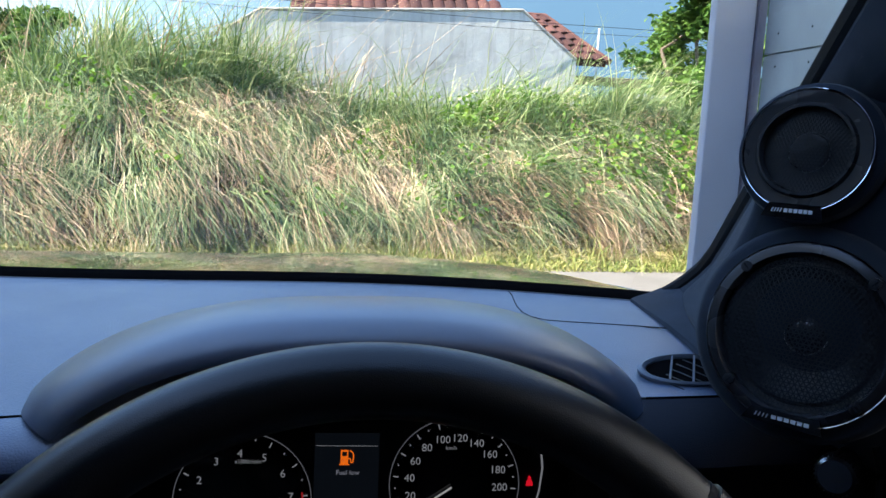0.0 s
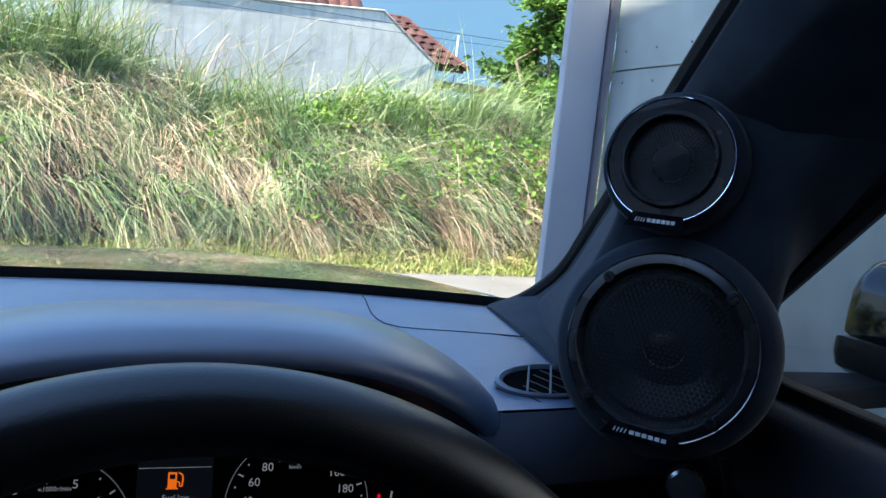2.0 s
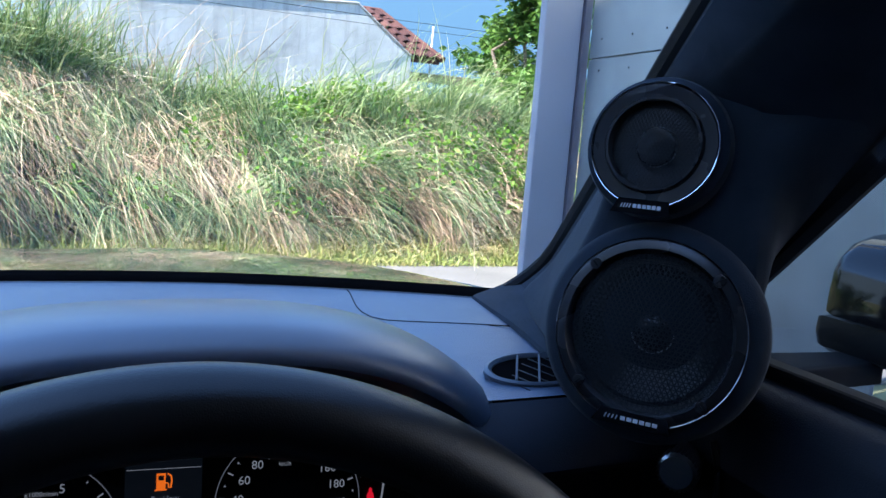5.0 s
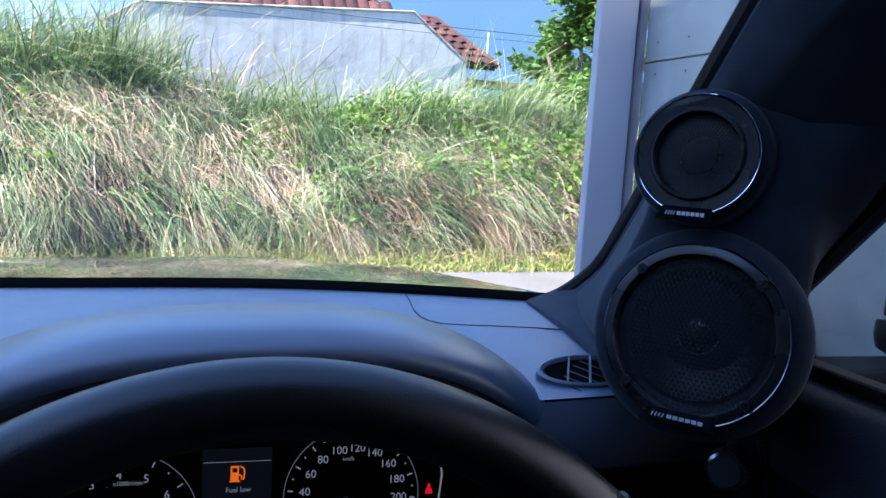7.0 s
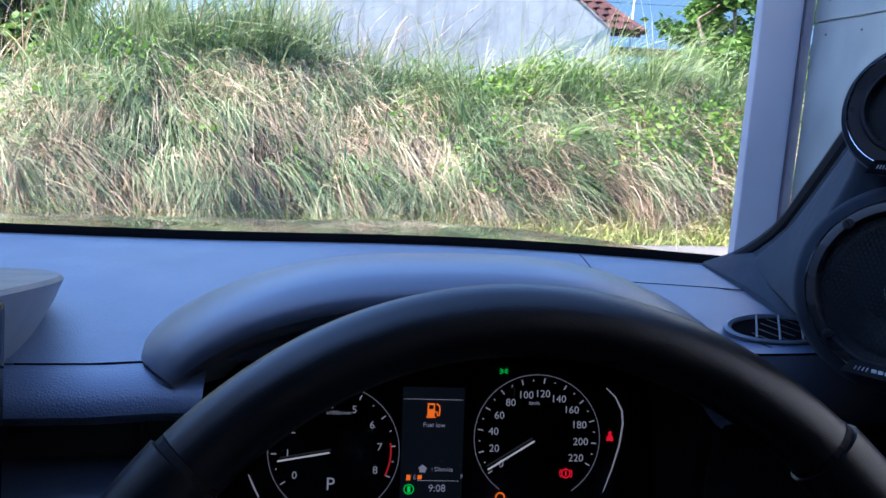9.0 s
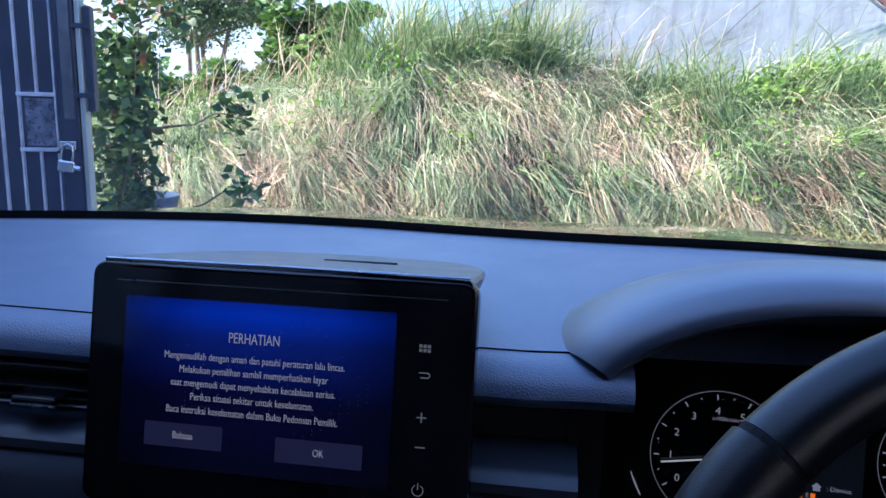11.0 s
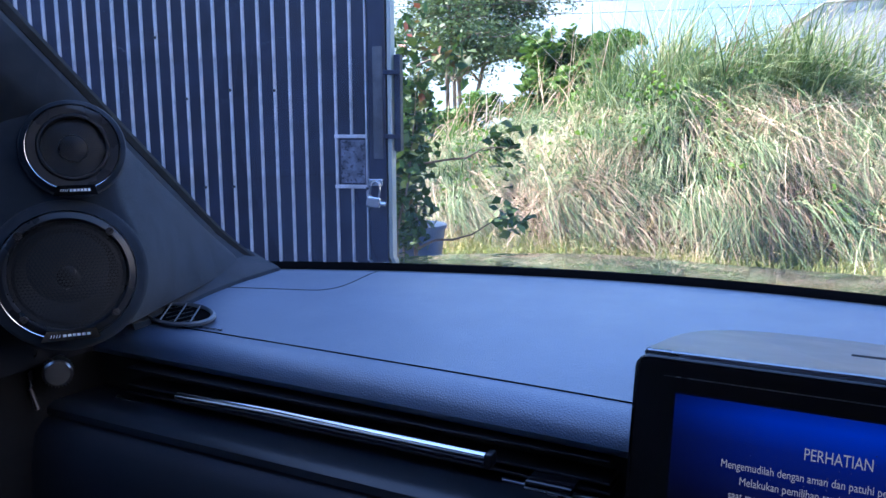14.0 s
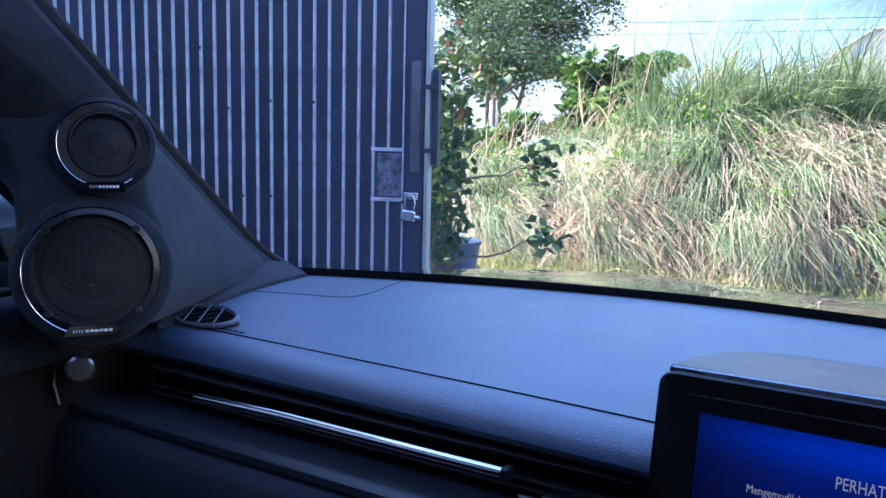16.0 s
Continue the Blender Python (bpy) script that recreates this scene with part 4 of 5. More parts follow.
# pale bead stands in for the highlight along the pad's rear edge
part("pad_edge_highlight", tube([(x, cowl_y(x) + 0.001, 1.083 + dip(x)) for x in XS[1:-1]], 0.0012, 6), M_COWL, dash, "thin pale bead imitating the highlight on the pad's edge", True)


def roll(x0, x1, y, n, steep=0.0):
    xs = [x0 + (x1 - x0) * i / n for i in range(n + 1)]
    prof = ((y + 0.004, 1.062), (y - 0.001, 1.0695), (y - 0.011, 1.069), (y - 0.022, 1.0668), (y - 0.031, 1.0625), (y - 0.037, 1.0563), (y - 0.039, 1.0495), (y - 0.036, 1.0435), (y - 0.026, 1.039), (y + 0.01, 1.037))
    return sheet([[(x, py + edge(y, x) - y, pz - steep * max(0, y - py) + dip(x)) for x in xs] for py, pz in prof])


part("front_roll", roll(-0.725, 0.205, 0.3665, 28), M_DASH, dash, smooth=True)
# driver's side: darker skin and steeper fall imitate the shade on this roll
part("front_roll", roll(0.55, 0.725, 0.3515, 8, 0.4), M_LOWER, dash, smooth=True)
part("vent_recess", sheet([[(x, y, z) for x in (-0.71, 0.17)] for y, z in ((0.37, 1.04), (0.352, 1.038), (0.35, 1.012), (0.35, 1.004))]), M_BLACK, dash, "gloss black air slot")
part("vent_recess", sheet([[(x, y, z) for x in (0.56, 0.72)] for y, z in ((0.37, 1.041), (0.345, 1.035), (0.345, 0.9), (0.36, 0.7))]), M_BLACK, dash)
for k, z in enumerate((1.037, 1.021, 1.014)):
    part("air_slat", block(-0.64, -0.17, 0.325, 0.349, z - 0.001, z + 0.001, 0.0005), M_BLACK, dash)
part("lower_panel", sheet([[(x, y - 0.0, z) for x in [-0.71 + 0.044 * i for i in range(21)]] for y, z in ((0.352, 1.003), (0.305, 1.0045), (0.292, 1.004), (0.286, 1.0), (0.285, 0.994), (0.294, 0.99))]), M_TRIM, dash, "dark satin ledge below the air slot", True)
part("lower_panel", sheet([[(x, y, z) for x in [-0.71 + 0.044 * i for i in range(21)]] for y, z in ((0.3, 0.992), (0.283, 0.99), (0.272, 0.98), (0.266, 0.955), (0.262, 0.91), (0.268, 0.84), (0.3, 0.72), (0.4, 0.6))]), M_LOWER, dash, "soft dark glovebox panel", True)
part("chrome_bar", tube([(-0.556, 0.309, 1.0275), (-0.45, 0.309, 1.03), (-0.256, 0.309, 1.03)], 0.0042, 10), M_CHROME, dash, "polished chrome bar", True)
part("bar_end", block(-0.256, -0.25, 0.304, 0.316, 1.024, 1.035, 0.002), M_BLACK, dash)
part("chrome_bar", tube([(-0.637, 0.312, 1.0135), (-0.6, 0.311, 1.014)], 0.0022, 8), M_CHROME, dash)
part("vent_slider", block(-0.222, -0.188, 0.296, 0.315, 1.02, 1.026, 0.002), M_GLOSS, dash, "small gloss black vent slider")
part("slider_edge", block(-0.222, -0.188, 0.2955, 0.2975, 1.0195, 1.021, 0.0004), M_SATIN, dash)
part("slot_line", block(-0.245, -0.155, 0.312, 0.316, 1.0135, 1.015, 0.0005), M_SATIN, dash)
part("column_panel", block(0.165, 0.566, 0.33, 0.5, 0.6, 0.885, 0.01), M_MATTE, dash)
part("column_shroud", tube([(0.357, 0.1, 0.93), (0.36, 0.25, 0.86), (0.362, 0.4, 0.8)], [0.045, 0.05, 0.055], 16), M_MATTE, dash, smooth=True)
for s in (-1, 1):
    groove = [(0.556, 0.652), (0.554, 0.63), (0.548, 0.6), (0.543, 0.572), (0.542, 0.551), (0.545, 0.534), (0.555, 0.522), (0.575, 0.515), (0.599, 0.509), (0.63, 0.5), (0.66, 0.491)]
    part("pad_seam", tube([(s * x, y, pad_z(s * x, y) - 0.0001) for x, y in groove], 0.0007, 6), M_MATTE, dash)
    foot = ((0.675, 0.6), (0.6685, 0.55), (0.664, 0.496), (0.66, 0.456), (0.655, 0.41), (0.651, 0.36), (0.65, 0.345))
    part("pillar_foot", sheet([[(s * (x + g * (0.735 - x)), y + 0.012 * g, pad_z(s * 0.65, min(y, 0.59)) + h) for x, y in foot] for g, h in ((-0.02, -0.002), (0.0, 0.0025), (0.06, 0.004), (0.4, 0.009), (1.0, 0.02))], 0.002), M_FABRIC, dash, "black fabric trim at the foot of the pillar", True)
    # demister outlet: oval ring, flat black disc imitating the shaded depth, slanting blades
    vm = facing((s * 0.629, 0.387, 1.0762), (s * -0.02, -0.22, 1), (0, 1, 0))
    vent = part("demister_vent", revolve([(1.0, 0.0), (1.0, 0.0028), (0.93, 0.0042), (0.86, 0.0025), (0.84, -0.002)], 48, vm @ Matrix.Diagonal((0.044, 0.0225, 1, 1))), M_COWL, dash, "oval demister air outlet", True)
    part("vent_shade_disc", revolve([(0.0, 0.0008), (0.86, 0.001)], 32, vm @ Matrix.Diagonal((0.044, 0.0225, 1, 1))), M_DEEP_BLACK, vent)
    for q in (-0.018, 0.001, 0.02):
        # long blades run aslant across the oval
        ends = []
        for way in (-1, 1):
            x, y = q, 0.0
            while (x / 0.037) ** 2 + (y / 0.0195) ** 2 < 1 and abs(y) < 0.03:
                x, y = x + s * way * 0.0004, y + way * 0.00075
            ends.append(vm @ Vector((x, y, 0.0032)))
        part("blade", tube(ends, 0.0008, 6), M_COWL, vent)
    for k in range(-3, 4):
        w = 0.02 * 0.84 * math.sqrt(max(0, 1 - (k * 0.0105 / 0.04) ** 2))
        part("blade", block(k * 0.0105 - 0.0006, k * 0.0105 + 0.0006, -w, w, 0.0011, 0.0016, m=vm @ Matrix.Rotation(radians(38 * s), 4, "Z") @ Matrix.Diagonal((1, 0.8, 1, 1))), M_TRIM, vent)
    # round air-outlet knob under the speaker
    km = facing((s * 0.687, 0.288, 1.04), (s * -0.8, -0.6, 0.05))
    knob = part("vent_knob", revolve([(0.0, 0.018), (0.0105, 0.018), (0.0125, 0.016), (0.0125, 0.004), (0.011, 0.0), (0.011, -0.03)], 40, km), M_SATIN, dash, "knurled satin metal knob", True)
    for k in range(28):
        a = 2 * math.pi * k / 28
        part("knurl", block(-0.0005, 0.0005, 0.0122, 0.0137, 0.0045, 0.0155, m=km @ Matrix.Rotation(a, 4, "Z")), M_SATIN, knob)
    part("vent_arc", tube([(s * 0.697, 0.274, 1.062), (s * 0.7, 0.27, 1.045), (s * 0.7, 0.268, 1.025), (s * 0.692, 0.268, 1.006)], 0.0024, 8), M_SCREW, dash, smooth=True)
for k in range(5):
    part("embossed_mark", block(-0.6 + 0.008 * k, -0.595 + 0.008 * k, 0.3735, 0.3765, 1.0715, 1.0721), M_LOWER, dash)

# ---- speaker pods on both pillars ----
def grille(radius, pitch, wire):
    """Woven wire disc: two families of thin bars, slightly domed."""
    bm = bmesh.new()
    count = int(radius / pitch)
    for fam in range(3):
        rot = Matrix.Rotation(radians(60 * fam), 4, "Z")
        for k in range(-count, count + 1):
            o = k * pitch
            h = math.sqrt(max(0, radius ** 2 - o ** 2))
            if h < pitch:
                continue
            xs = [-h + 2 * h * i / 6 for i in range(7)]
            top = [rot @ Vector((x, o + d, 0.004 * (1 - (x * x + o * o) / radius ** 2))) for d in (-wire, wire) for x in xs]
            vs = [bm.verts.new(v) for v in top]
            for i in range(6):
                bm.faces.new((vs[i], vs[i + 1], vs[i + 8], vs[i + 7]))
    return bm


def speaker_pod(s):
    """Fabric pod with a mid-range driver below and a tweeter above."""
    pod = thing("speaker_pod", "black fabric pillar pod holding a mid-range speaker and tweeter", "speaker", group="pillar speakers")
    n = (s * -0.769, -0.617, 0.168)
    low, high = facing((s * 0.622, 0.2585, 1.1415), n), facing((s * 0.6245, 0.2752, 1.2483), (s * -0.78, -0.6, 0.17))
    part("pod_cup", revolve([(0.02, -0.085), (0.05, -0.07), (0.062, -0.03), (0.0652, -0.012), (0.0645, -0.004), (0.0605, 0.0), (0.05, 0.001)], 64, low), M_FABRIC, pod, "black fabric cup behind the driver", True)
    part("pod_cup", revolve([(0.02, -0.07), (0.036, -0.05), (0.042, -0.02), (0.0425, -0.008), (0.041, -0.003), (0.037, -0.001), (0.03, 0.0)], 56, high), M_FABRIC, pod, smooth=True)
    # fabric body that flows from the dash round both cups into the pillar
    shape = ((-0.045, -0.05, 0.035, -0.05, -0.03), (-0.0585, -0.025, 0.05, -0.025, -0.016), (-0.062, 0.0, 0.059, 0.0, -0.01), (-0.0595, 0.025, 0.061, 0.03, -0.007), (-0.0505, 0.05, 0.058, 0.055, -0.006), (-0.0435, 0.07, 0.054, 0.074, -0.006), (-0.042, 0.088, 0.051, 0.092, -0.005),
             (-0.043, 0.105, 0.05, 0.11, -0.005), (-0.0395, 0.125, 0.052, 0.128, -0.005), (-0.029, 0.141, 0.058, 0.145, -0.008), (-0.013, 0.15, 0.067, 0.16, -0.014), (0.004, 0.157, 0.08, 0.175, -0.024), (0.022, 0.166, 0.095, 0.19, -0.036))
    rows, right = [], facing((0.622, 0.2585, 1.1415), (-0.769, -0.617, 0.168))
    for bx0, by0, cx0, cy0, z0 in shape:
        b, c = right @ Vector((bx0, by0, z0)), right @ Vector((cx0, cy0, z0))
        f = max(0.03, (b.z - 1.082) / 0.203)
        g = max(0.03, (c.z - 1.085) / 0.19)
        a, d = pillar_inner(f), pillar_outer(g)
        back = right.col[2].to_3d() * -0.014
        row = [a, a.lerp(b + back, 0.45), b + back * 1.3 + (b - c) * 0.03, b + back * 0.4, b + (c - b) * 0.06, b.lerp(c, 0.3), b.lerp(c, 0.6), c, c.lerp(d, 0.25) + back * -0.35, c.lerp(d, 0.6) + back * -0.3, d]
        rows.append([(s * p.x, p.y, p.z) for p in row])
    skin = part("pod_body", sheet(rows, 0.002), M_FABRIC, pod, "black fabric moulding round both speakers", True)
    soften = skin.modifiers.new("soften", "SUBSURF")
    soften.levels = soften.render_levels = 2
    for m, r, name in ((low, 0.0548, "midrange"), (high, 0.0368, "tweeter")):
        ring = part("bezel_ring", revolve([(r * 0.98, -0.006), (r, 0.001), (r * 0.985, 0.0042), (r * 0.965, 0.005), (r * 0.88, 0.0062), (r * 0.85, 0.004), (r * 0.835, -0.001)] if name == "midrange" else
                                          [(r * 0.98, -0.006), (r, 0.002), (r * 0.96, 0.004), (r * 0.78, 0.0035), (r * 0.74, 0.0065), (r * 0.70, 0.0065), (r * 0.67, 0.001)], 72, m), M_RING, pod, "satin black bezel ring", True)
        part("bright_edge", revolve([(r * 1.003, 0.0018), (r * 1.006, 0.0034), (r * 0.996, 0.0048), (r * 0.985, 0.0046)], 72, m), M_CHROME, ring, "thin bright machined edge", True)
        inner = r * (0.85 if name == "midrange" else 0.69)
        part("cone", revolve([(inner, -0.001), (inner * 0.92, -0.003), (inner * 0.86, -0.0015), (inner * 0.8, -0.004), (inner * 0.4, -0.02), (0, -0.021)] if name == "midrange" else [(inner, -0.002), (inner * 0.75, -0.004), (inner * 0.6, -0.006), (0, -0.006)], 48, m), M_CONE, ring, "black speaker cone", True)
        d = inner * (0.26 if name == "midrange" else 0.45)
        part("dome", revolve([(0, d * 0.55 - 0.012), (d * 0.5, d * 0.46 - 0.012), (d * 0.85, d * 0.22 - 0.012), (d, -0.012)] if name == "midrange" else [(0, d * 0.2 - 0.003), (d * 0.6, d * 0.16 - 0.003), (d * 0.93, d * 0.06 - 0.003), (d, -0.005)], 40, m), M_DOME, ring, "glossy black centre dome", True)
        # satin bead added to imitate the thin highlight round the dome
        part("dome_highlight", revolve([(d * 0.98, -0.0118), (d * 1.02, -0.0105), (d * 1.07, -0.0118)] if name == "midrange" else [(d * 0.98, -0.0045), (d * 1.02, -0.0032), (d * 1.06, -0.0045)], 40, m), M_SATIN, ring, smooth=True)
        net = grille(inner, 0.0027 if name == "midrange" else 0.0019, 0.00034 if name == "midrange" else 0.00024)
        g = part("grille", net, M_MESH, ring, "fine black wire grille")
        g.matrix_basis = m
        # maker's plate with an unlettered white mark
        y0 = -r * (0.925 if name == "midrange" else 1.0)
        bw = 0.0165 if name == "midrange" else 0.0125
        plate = part("badge_plate", prism([(-bw * 1.15, 0.0042), (bw * 1.15, 0.0042), (bw * 1.3, -0.0042), (-bw * 1.45, -0.0042)], 0.002, m @ pose(0, y0, 0.0055)), M_GLOSS, ring, "black maker's plate")
        for k in range(4):
            part("badge_bar", prism([(-0.0003, -0.0012), (0.0003, -0.0012), (0.0012, 0.0012), (0.0006, 0.0012)], 0.0004, m @ pose(-bw * 0.98 + k * bw * 0.13, y0, 0.0077)), M_BADGE, plate)
        for k in range(6):
            part("badge_bar", block(-bw * 0.42 + k * bw * 0.22, -bw * 0.42 + k * bw * 0.22 + bw * 0.17, y0 - 0.0011, y0 + 0.0011, 0.0077, 0.0081, m=m), M_BADGE, plate)
        if name == "midrange":
            for a in (45, 135, 225, 315):
                at = m @ Matrix.Rotation(radians(a), 4, "Z") @ pose(0.0497, 0, 0.0045)
                sc = part("screw", revolve([(0.0, 0.002), (0.0016, 0.0026), (0.0034, 0.0022), (0.0036, 0.0)], 18, at), M_SCREW, ring, "black crosshead screw", True)
                part("screw_slot", block(-0.002, 0.002, -0.0004, 0.0004, 0.0024, 0.0029, m=at), M_MATTE, sc)
    return pod


for s in (1, -1):
    speaker_pod(s)

# ---- centre display ----
display = thing("infotainment_display", "black floating touch display showing a blue warning page", "display")
sm = facing((-0.149, 0.2935, 1.127), (-0.014, -1, 0.2))          # local x right, y up, origin at the upper left corner
W, H = 0.254, 0.156
part("housing", prism([(x + W / 2, y - H / 2) for x, y in rounded(W, H, 0.009)], 0.013, sm @ pose(0, 0, -0.013), bevel=0.002), M_GLOSS, display, smooth=True)
part("front_glass", prism([(x + W / 2, y - H / 2) for x, y in rounded(W - 0.006, H - 0.006, 0.007)], 0.0008, sm @ pose(0, 0, 0.0002)), M_GLOSS, display, "glossy black front glass")
lit = part("screen", prism([(0.026, -0.021), (0.205, -0.021), (0.205, -0.129), (0.026, -0.129)], 0.0004, sm @ pose(0, 0, 0.0012)), M_SCREEN, display, "lit screen, deep blue fading to black")
part("top_slot", block(0.018, 0.236, -0.0116, -0.011, 0.001, 0.0014, m=sm), M_SATIN, display)


def fitted(text, x, y, width, height, mat, parent, lift=0.0018):
    ob = lettering(text, height, Matrix(), "CENTER", "lettering", mat, parent)
    w = max(v.co.x for v in ob.data.vertices) - min(v.co.x for v in ob.data.vertices)
    ob.data.transform(sm @ pose(x, y, lift) @ Matrix.Diagonal((width / w, 1, 1, 1)))
    return ob


fitted("PERHATIAN", 0.1145, -0.044, 0.0335, 0.0095, M_TEXT, lit)
for line, y, w in (("Mengemudilah dengan aman dan patuhi peraturan lalu lintas.", -0.062, 0.1195), ("Melakukan pemilihan sambil memperhatikan layar", -0.0712, 0.0985),
                   ("saat mengemudi dapat menyebabkan kecelakaan serius.", -0.0804, 0.109), ("Periksa situasi sekitar untuk keselamatan.", -0.0896, 0.0815), ("Baca instruksi keselamatan dalam Buku Pedoman Pemilik.", -0.0988, 0.1135)):
    fitted(line, 0.1145, y * 0.93 + 0.0005, w, 0.0066, M_TEXT, lit)
for word, x, y, w, tw in (("Bahasa", 0.07, -0.108, 0.053, 0.0135), ("OK", 0.16, -0.111, 0.056, 0.007)):
    b = part("screen_button", block(x - w / 2, x + w / 2, y - 0.0076, y + 0.0076, 0.0015, 0.0017, m=sm), M_TEXT_DIM, lit)
    fitted(word, x, y, tw, 0.0066, M_TEXT, lit, 0.0022)
for k in range(110):
    f = k / 110
    part("screen_dot", block(-0.0003, 0.0003, -0.0003, 0.0003, 0, 0.0002, m=sm @ pose(0.07 + 0.125 * ((k * 7) % 22) / 22, -0.05 - 0.055 * (k // 22) / 5 - 0.018 * math.sin(0.35 * ((k * 7) % 22) + k // 22), 0.0015)), M_TEXT_DIM, lit)
keys = part("key_strip", block(0.214, 0.234, -0.137, -0.034, 0.0011, 0.0013, m=sm), M_GLOSS, display)
for dx in (-1, 0, 1):
    for dy in (0, 1):
        part("key_symbol", block(0.2225 + dx * 0.0026, 0.2245 + dx * 0.0026, -0.0435 + dy * 0.0026, -0.0415 + dy * 0.0026, 0.0014, 0.0016, m=sm), M_KEYS, keys)
part("key_symbol", tube([sm @ Vector(p) for p in ((0.2205, -0.056, 0.0016), (0.2265, -0.056, 0.0016), (0.2275, -0.0575, 0.0016), (0.2265, -0.059, 0.0016), (0.2215, -0.059, 0.0016))], 0.0004, 5), M_KEYS, keys)
part("key_symbol", block(0.2205, 0.2265, -0.0835, -0.0827, 0.0014, 0.0016, m=sm), M_KEYS, keys)
part("key_symbol", block(0.2231, 0.2239, -0.0861, -0.0801, 0.0014, 0.0016, m=sm), M_KEYS, keys)
part("key_symbol", block(0.2205, 0.2265, -0.1015, -0.1007, 0.0014, 0.0016, m=sm), M_KEYS, keys)
part("key_symbol", tube([sm @ Vector((0.2235 + 0.0034 * math.cos(a), -0.127 + 0.0034 * math.sin(a), 0.0016)) for a in [radians(120 + 300 * i / 14) for i in range(15)]], 0.00035, 5), M_KEYS, keys)
part("key_symbol", block(0.2232, 0.2238, -0.1268, -0.1225, 0.0014, 0.0016, m=sm), M_KEYS, keys)
# rounded cowl behind the display, standing on the dash
rows = []
for drop, grow in ((-0.0005, 0.0), (0.0, 0.985), (0.003, 1.0), (0.02, 0.95), (0.062, 0.78)):
    row = []
    for i in range(25):
        a = math.pi * i / 24
        x, y = math.cos(a), abs(math.sin(a)) ** 0.55
        px, py = -0.022 + 0.1235 * abs(x) ** 0.75 * (1 if x > 0 else -1) * grow, 0.296 + 0.232 * y * grow
        row.append((px, py - 0.055 * (px + 0.022), 1.1285 - 0.038 * (py - 0.296) / 0.23 - drop))
    rows.append(row)
part("display_cowl", sheet(rows), M_COWL, display, "smooth grey plastic cowl behind the display", True)
part("cowl_slot", block(-0.028, 0.03, 0.4, 0.406, 1.1, 1.1118, 0.001), M_MATTE, display)
part("cowl_edge", tube([sm @ Vector(p) for p in ((0.006, 0.001, -0.006), (W / 2, 0.0015, -0.006), (W - 0.006, 0.001, -0.006))], 0.0022, 8), M_SATIN, display, "bright satin top edge", True)

# ---- instrument cluster and its hood ----
cluster = thing("instrument_cluster", "instrument cluster with two dials and a low-fuel warning", "instruments")


def arch(s):
    return max(0, 1 - abs(s) ** 2.7) ** 0.85


rows = []
SS = [-1 + i / 28 for i in range(57)]
HOOD_X = 0.3715
for y, low, rise, wide in ((0.45, 1.02, 0.05, 0.168), (0.36, 1.047, 0.0525, 0.178), (0.339, 1.055, 0.052, 0.1825), (0.334, 1.0575, 0.0525, 0.1845), (0.333, 1.06, 0.0535, 0.1865), (0.335, 1.0625, 0.0565, 0.191), (0.341, 1.0645, 0.0605, 0.197),
                           (0.353, 1.065, 0.064, 0.2045), (0.373, 1.0625, 0.068, 0.2135), (0.4, 1.0585, 0.0705, 0.222), (0.425, 1.057, 0.07, 0.2245), (0.45, 1.056, 0.064, 0.2245), (0.468, 1.056, 0.052, 0.222), (0.48, 1.056, 0.033, 0.217), (0.486, 1.056, 0.012, 0.21)):
    rows.append([(HOOD_X + wide * q, y, low + rise * arch(q)) for q in SS])
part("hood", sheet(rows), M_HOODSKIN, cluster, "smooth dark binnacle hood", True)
for q in (-1, 1):
    part("hood_skirt", sheet([[(HOOD_X + q * x, y, z) for y, z in ((0.34, 1.0545), (0.344, 1.04), (0.355, 1.0), (0.365, 0.9))] for x in (0.183, 0.203)]), M_BLACK, cluster, smooth=True)
part("well", sheet([[(0.366 + q * 0.183, y, z) for q in (-1, 1)] for y, z in ((0.462, 1.06), (0.49, 0.9))]), M_MATTE, cluster)
for q in (-1, 1):
    part("well_side", sheet([[(0.366 + q * (0.19 + d), y, z) for y, d in ((0.345, 0.012), (0.49, -0.005))] for z in (1.055, 0.88)]), M_MATTE, cluster)
cm = facing((0.372, 0.4575, 0.986), (-0.1, -1, 0.2))                # local origin at the fuel symbol


def on(x, y, z=0.0):
    return cm @ Vector((x, y, z))


part("face", prism(rounded(0.36, 0.15, 0.02), 0.002, cm @ pose(0.004, -0.036, -0.004)), M_MATTE, cluster)
part("lens", prism(rounded(0.365, 0.155, 0.02), 0.0006, cm @ pose(0.004, -0.036, 0.012)), clear_glass("cluster_lens", (0.9, 0.9, 0.92), 0.25), cluster).visible_shadow = False


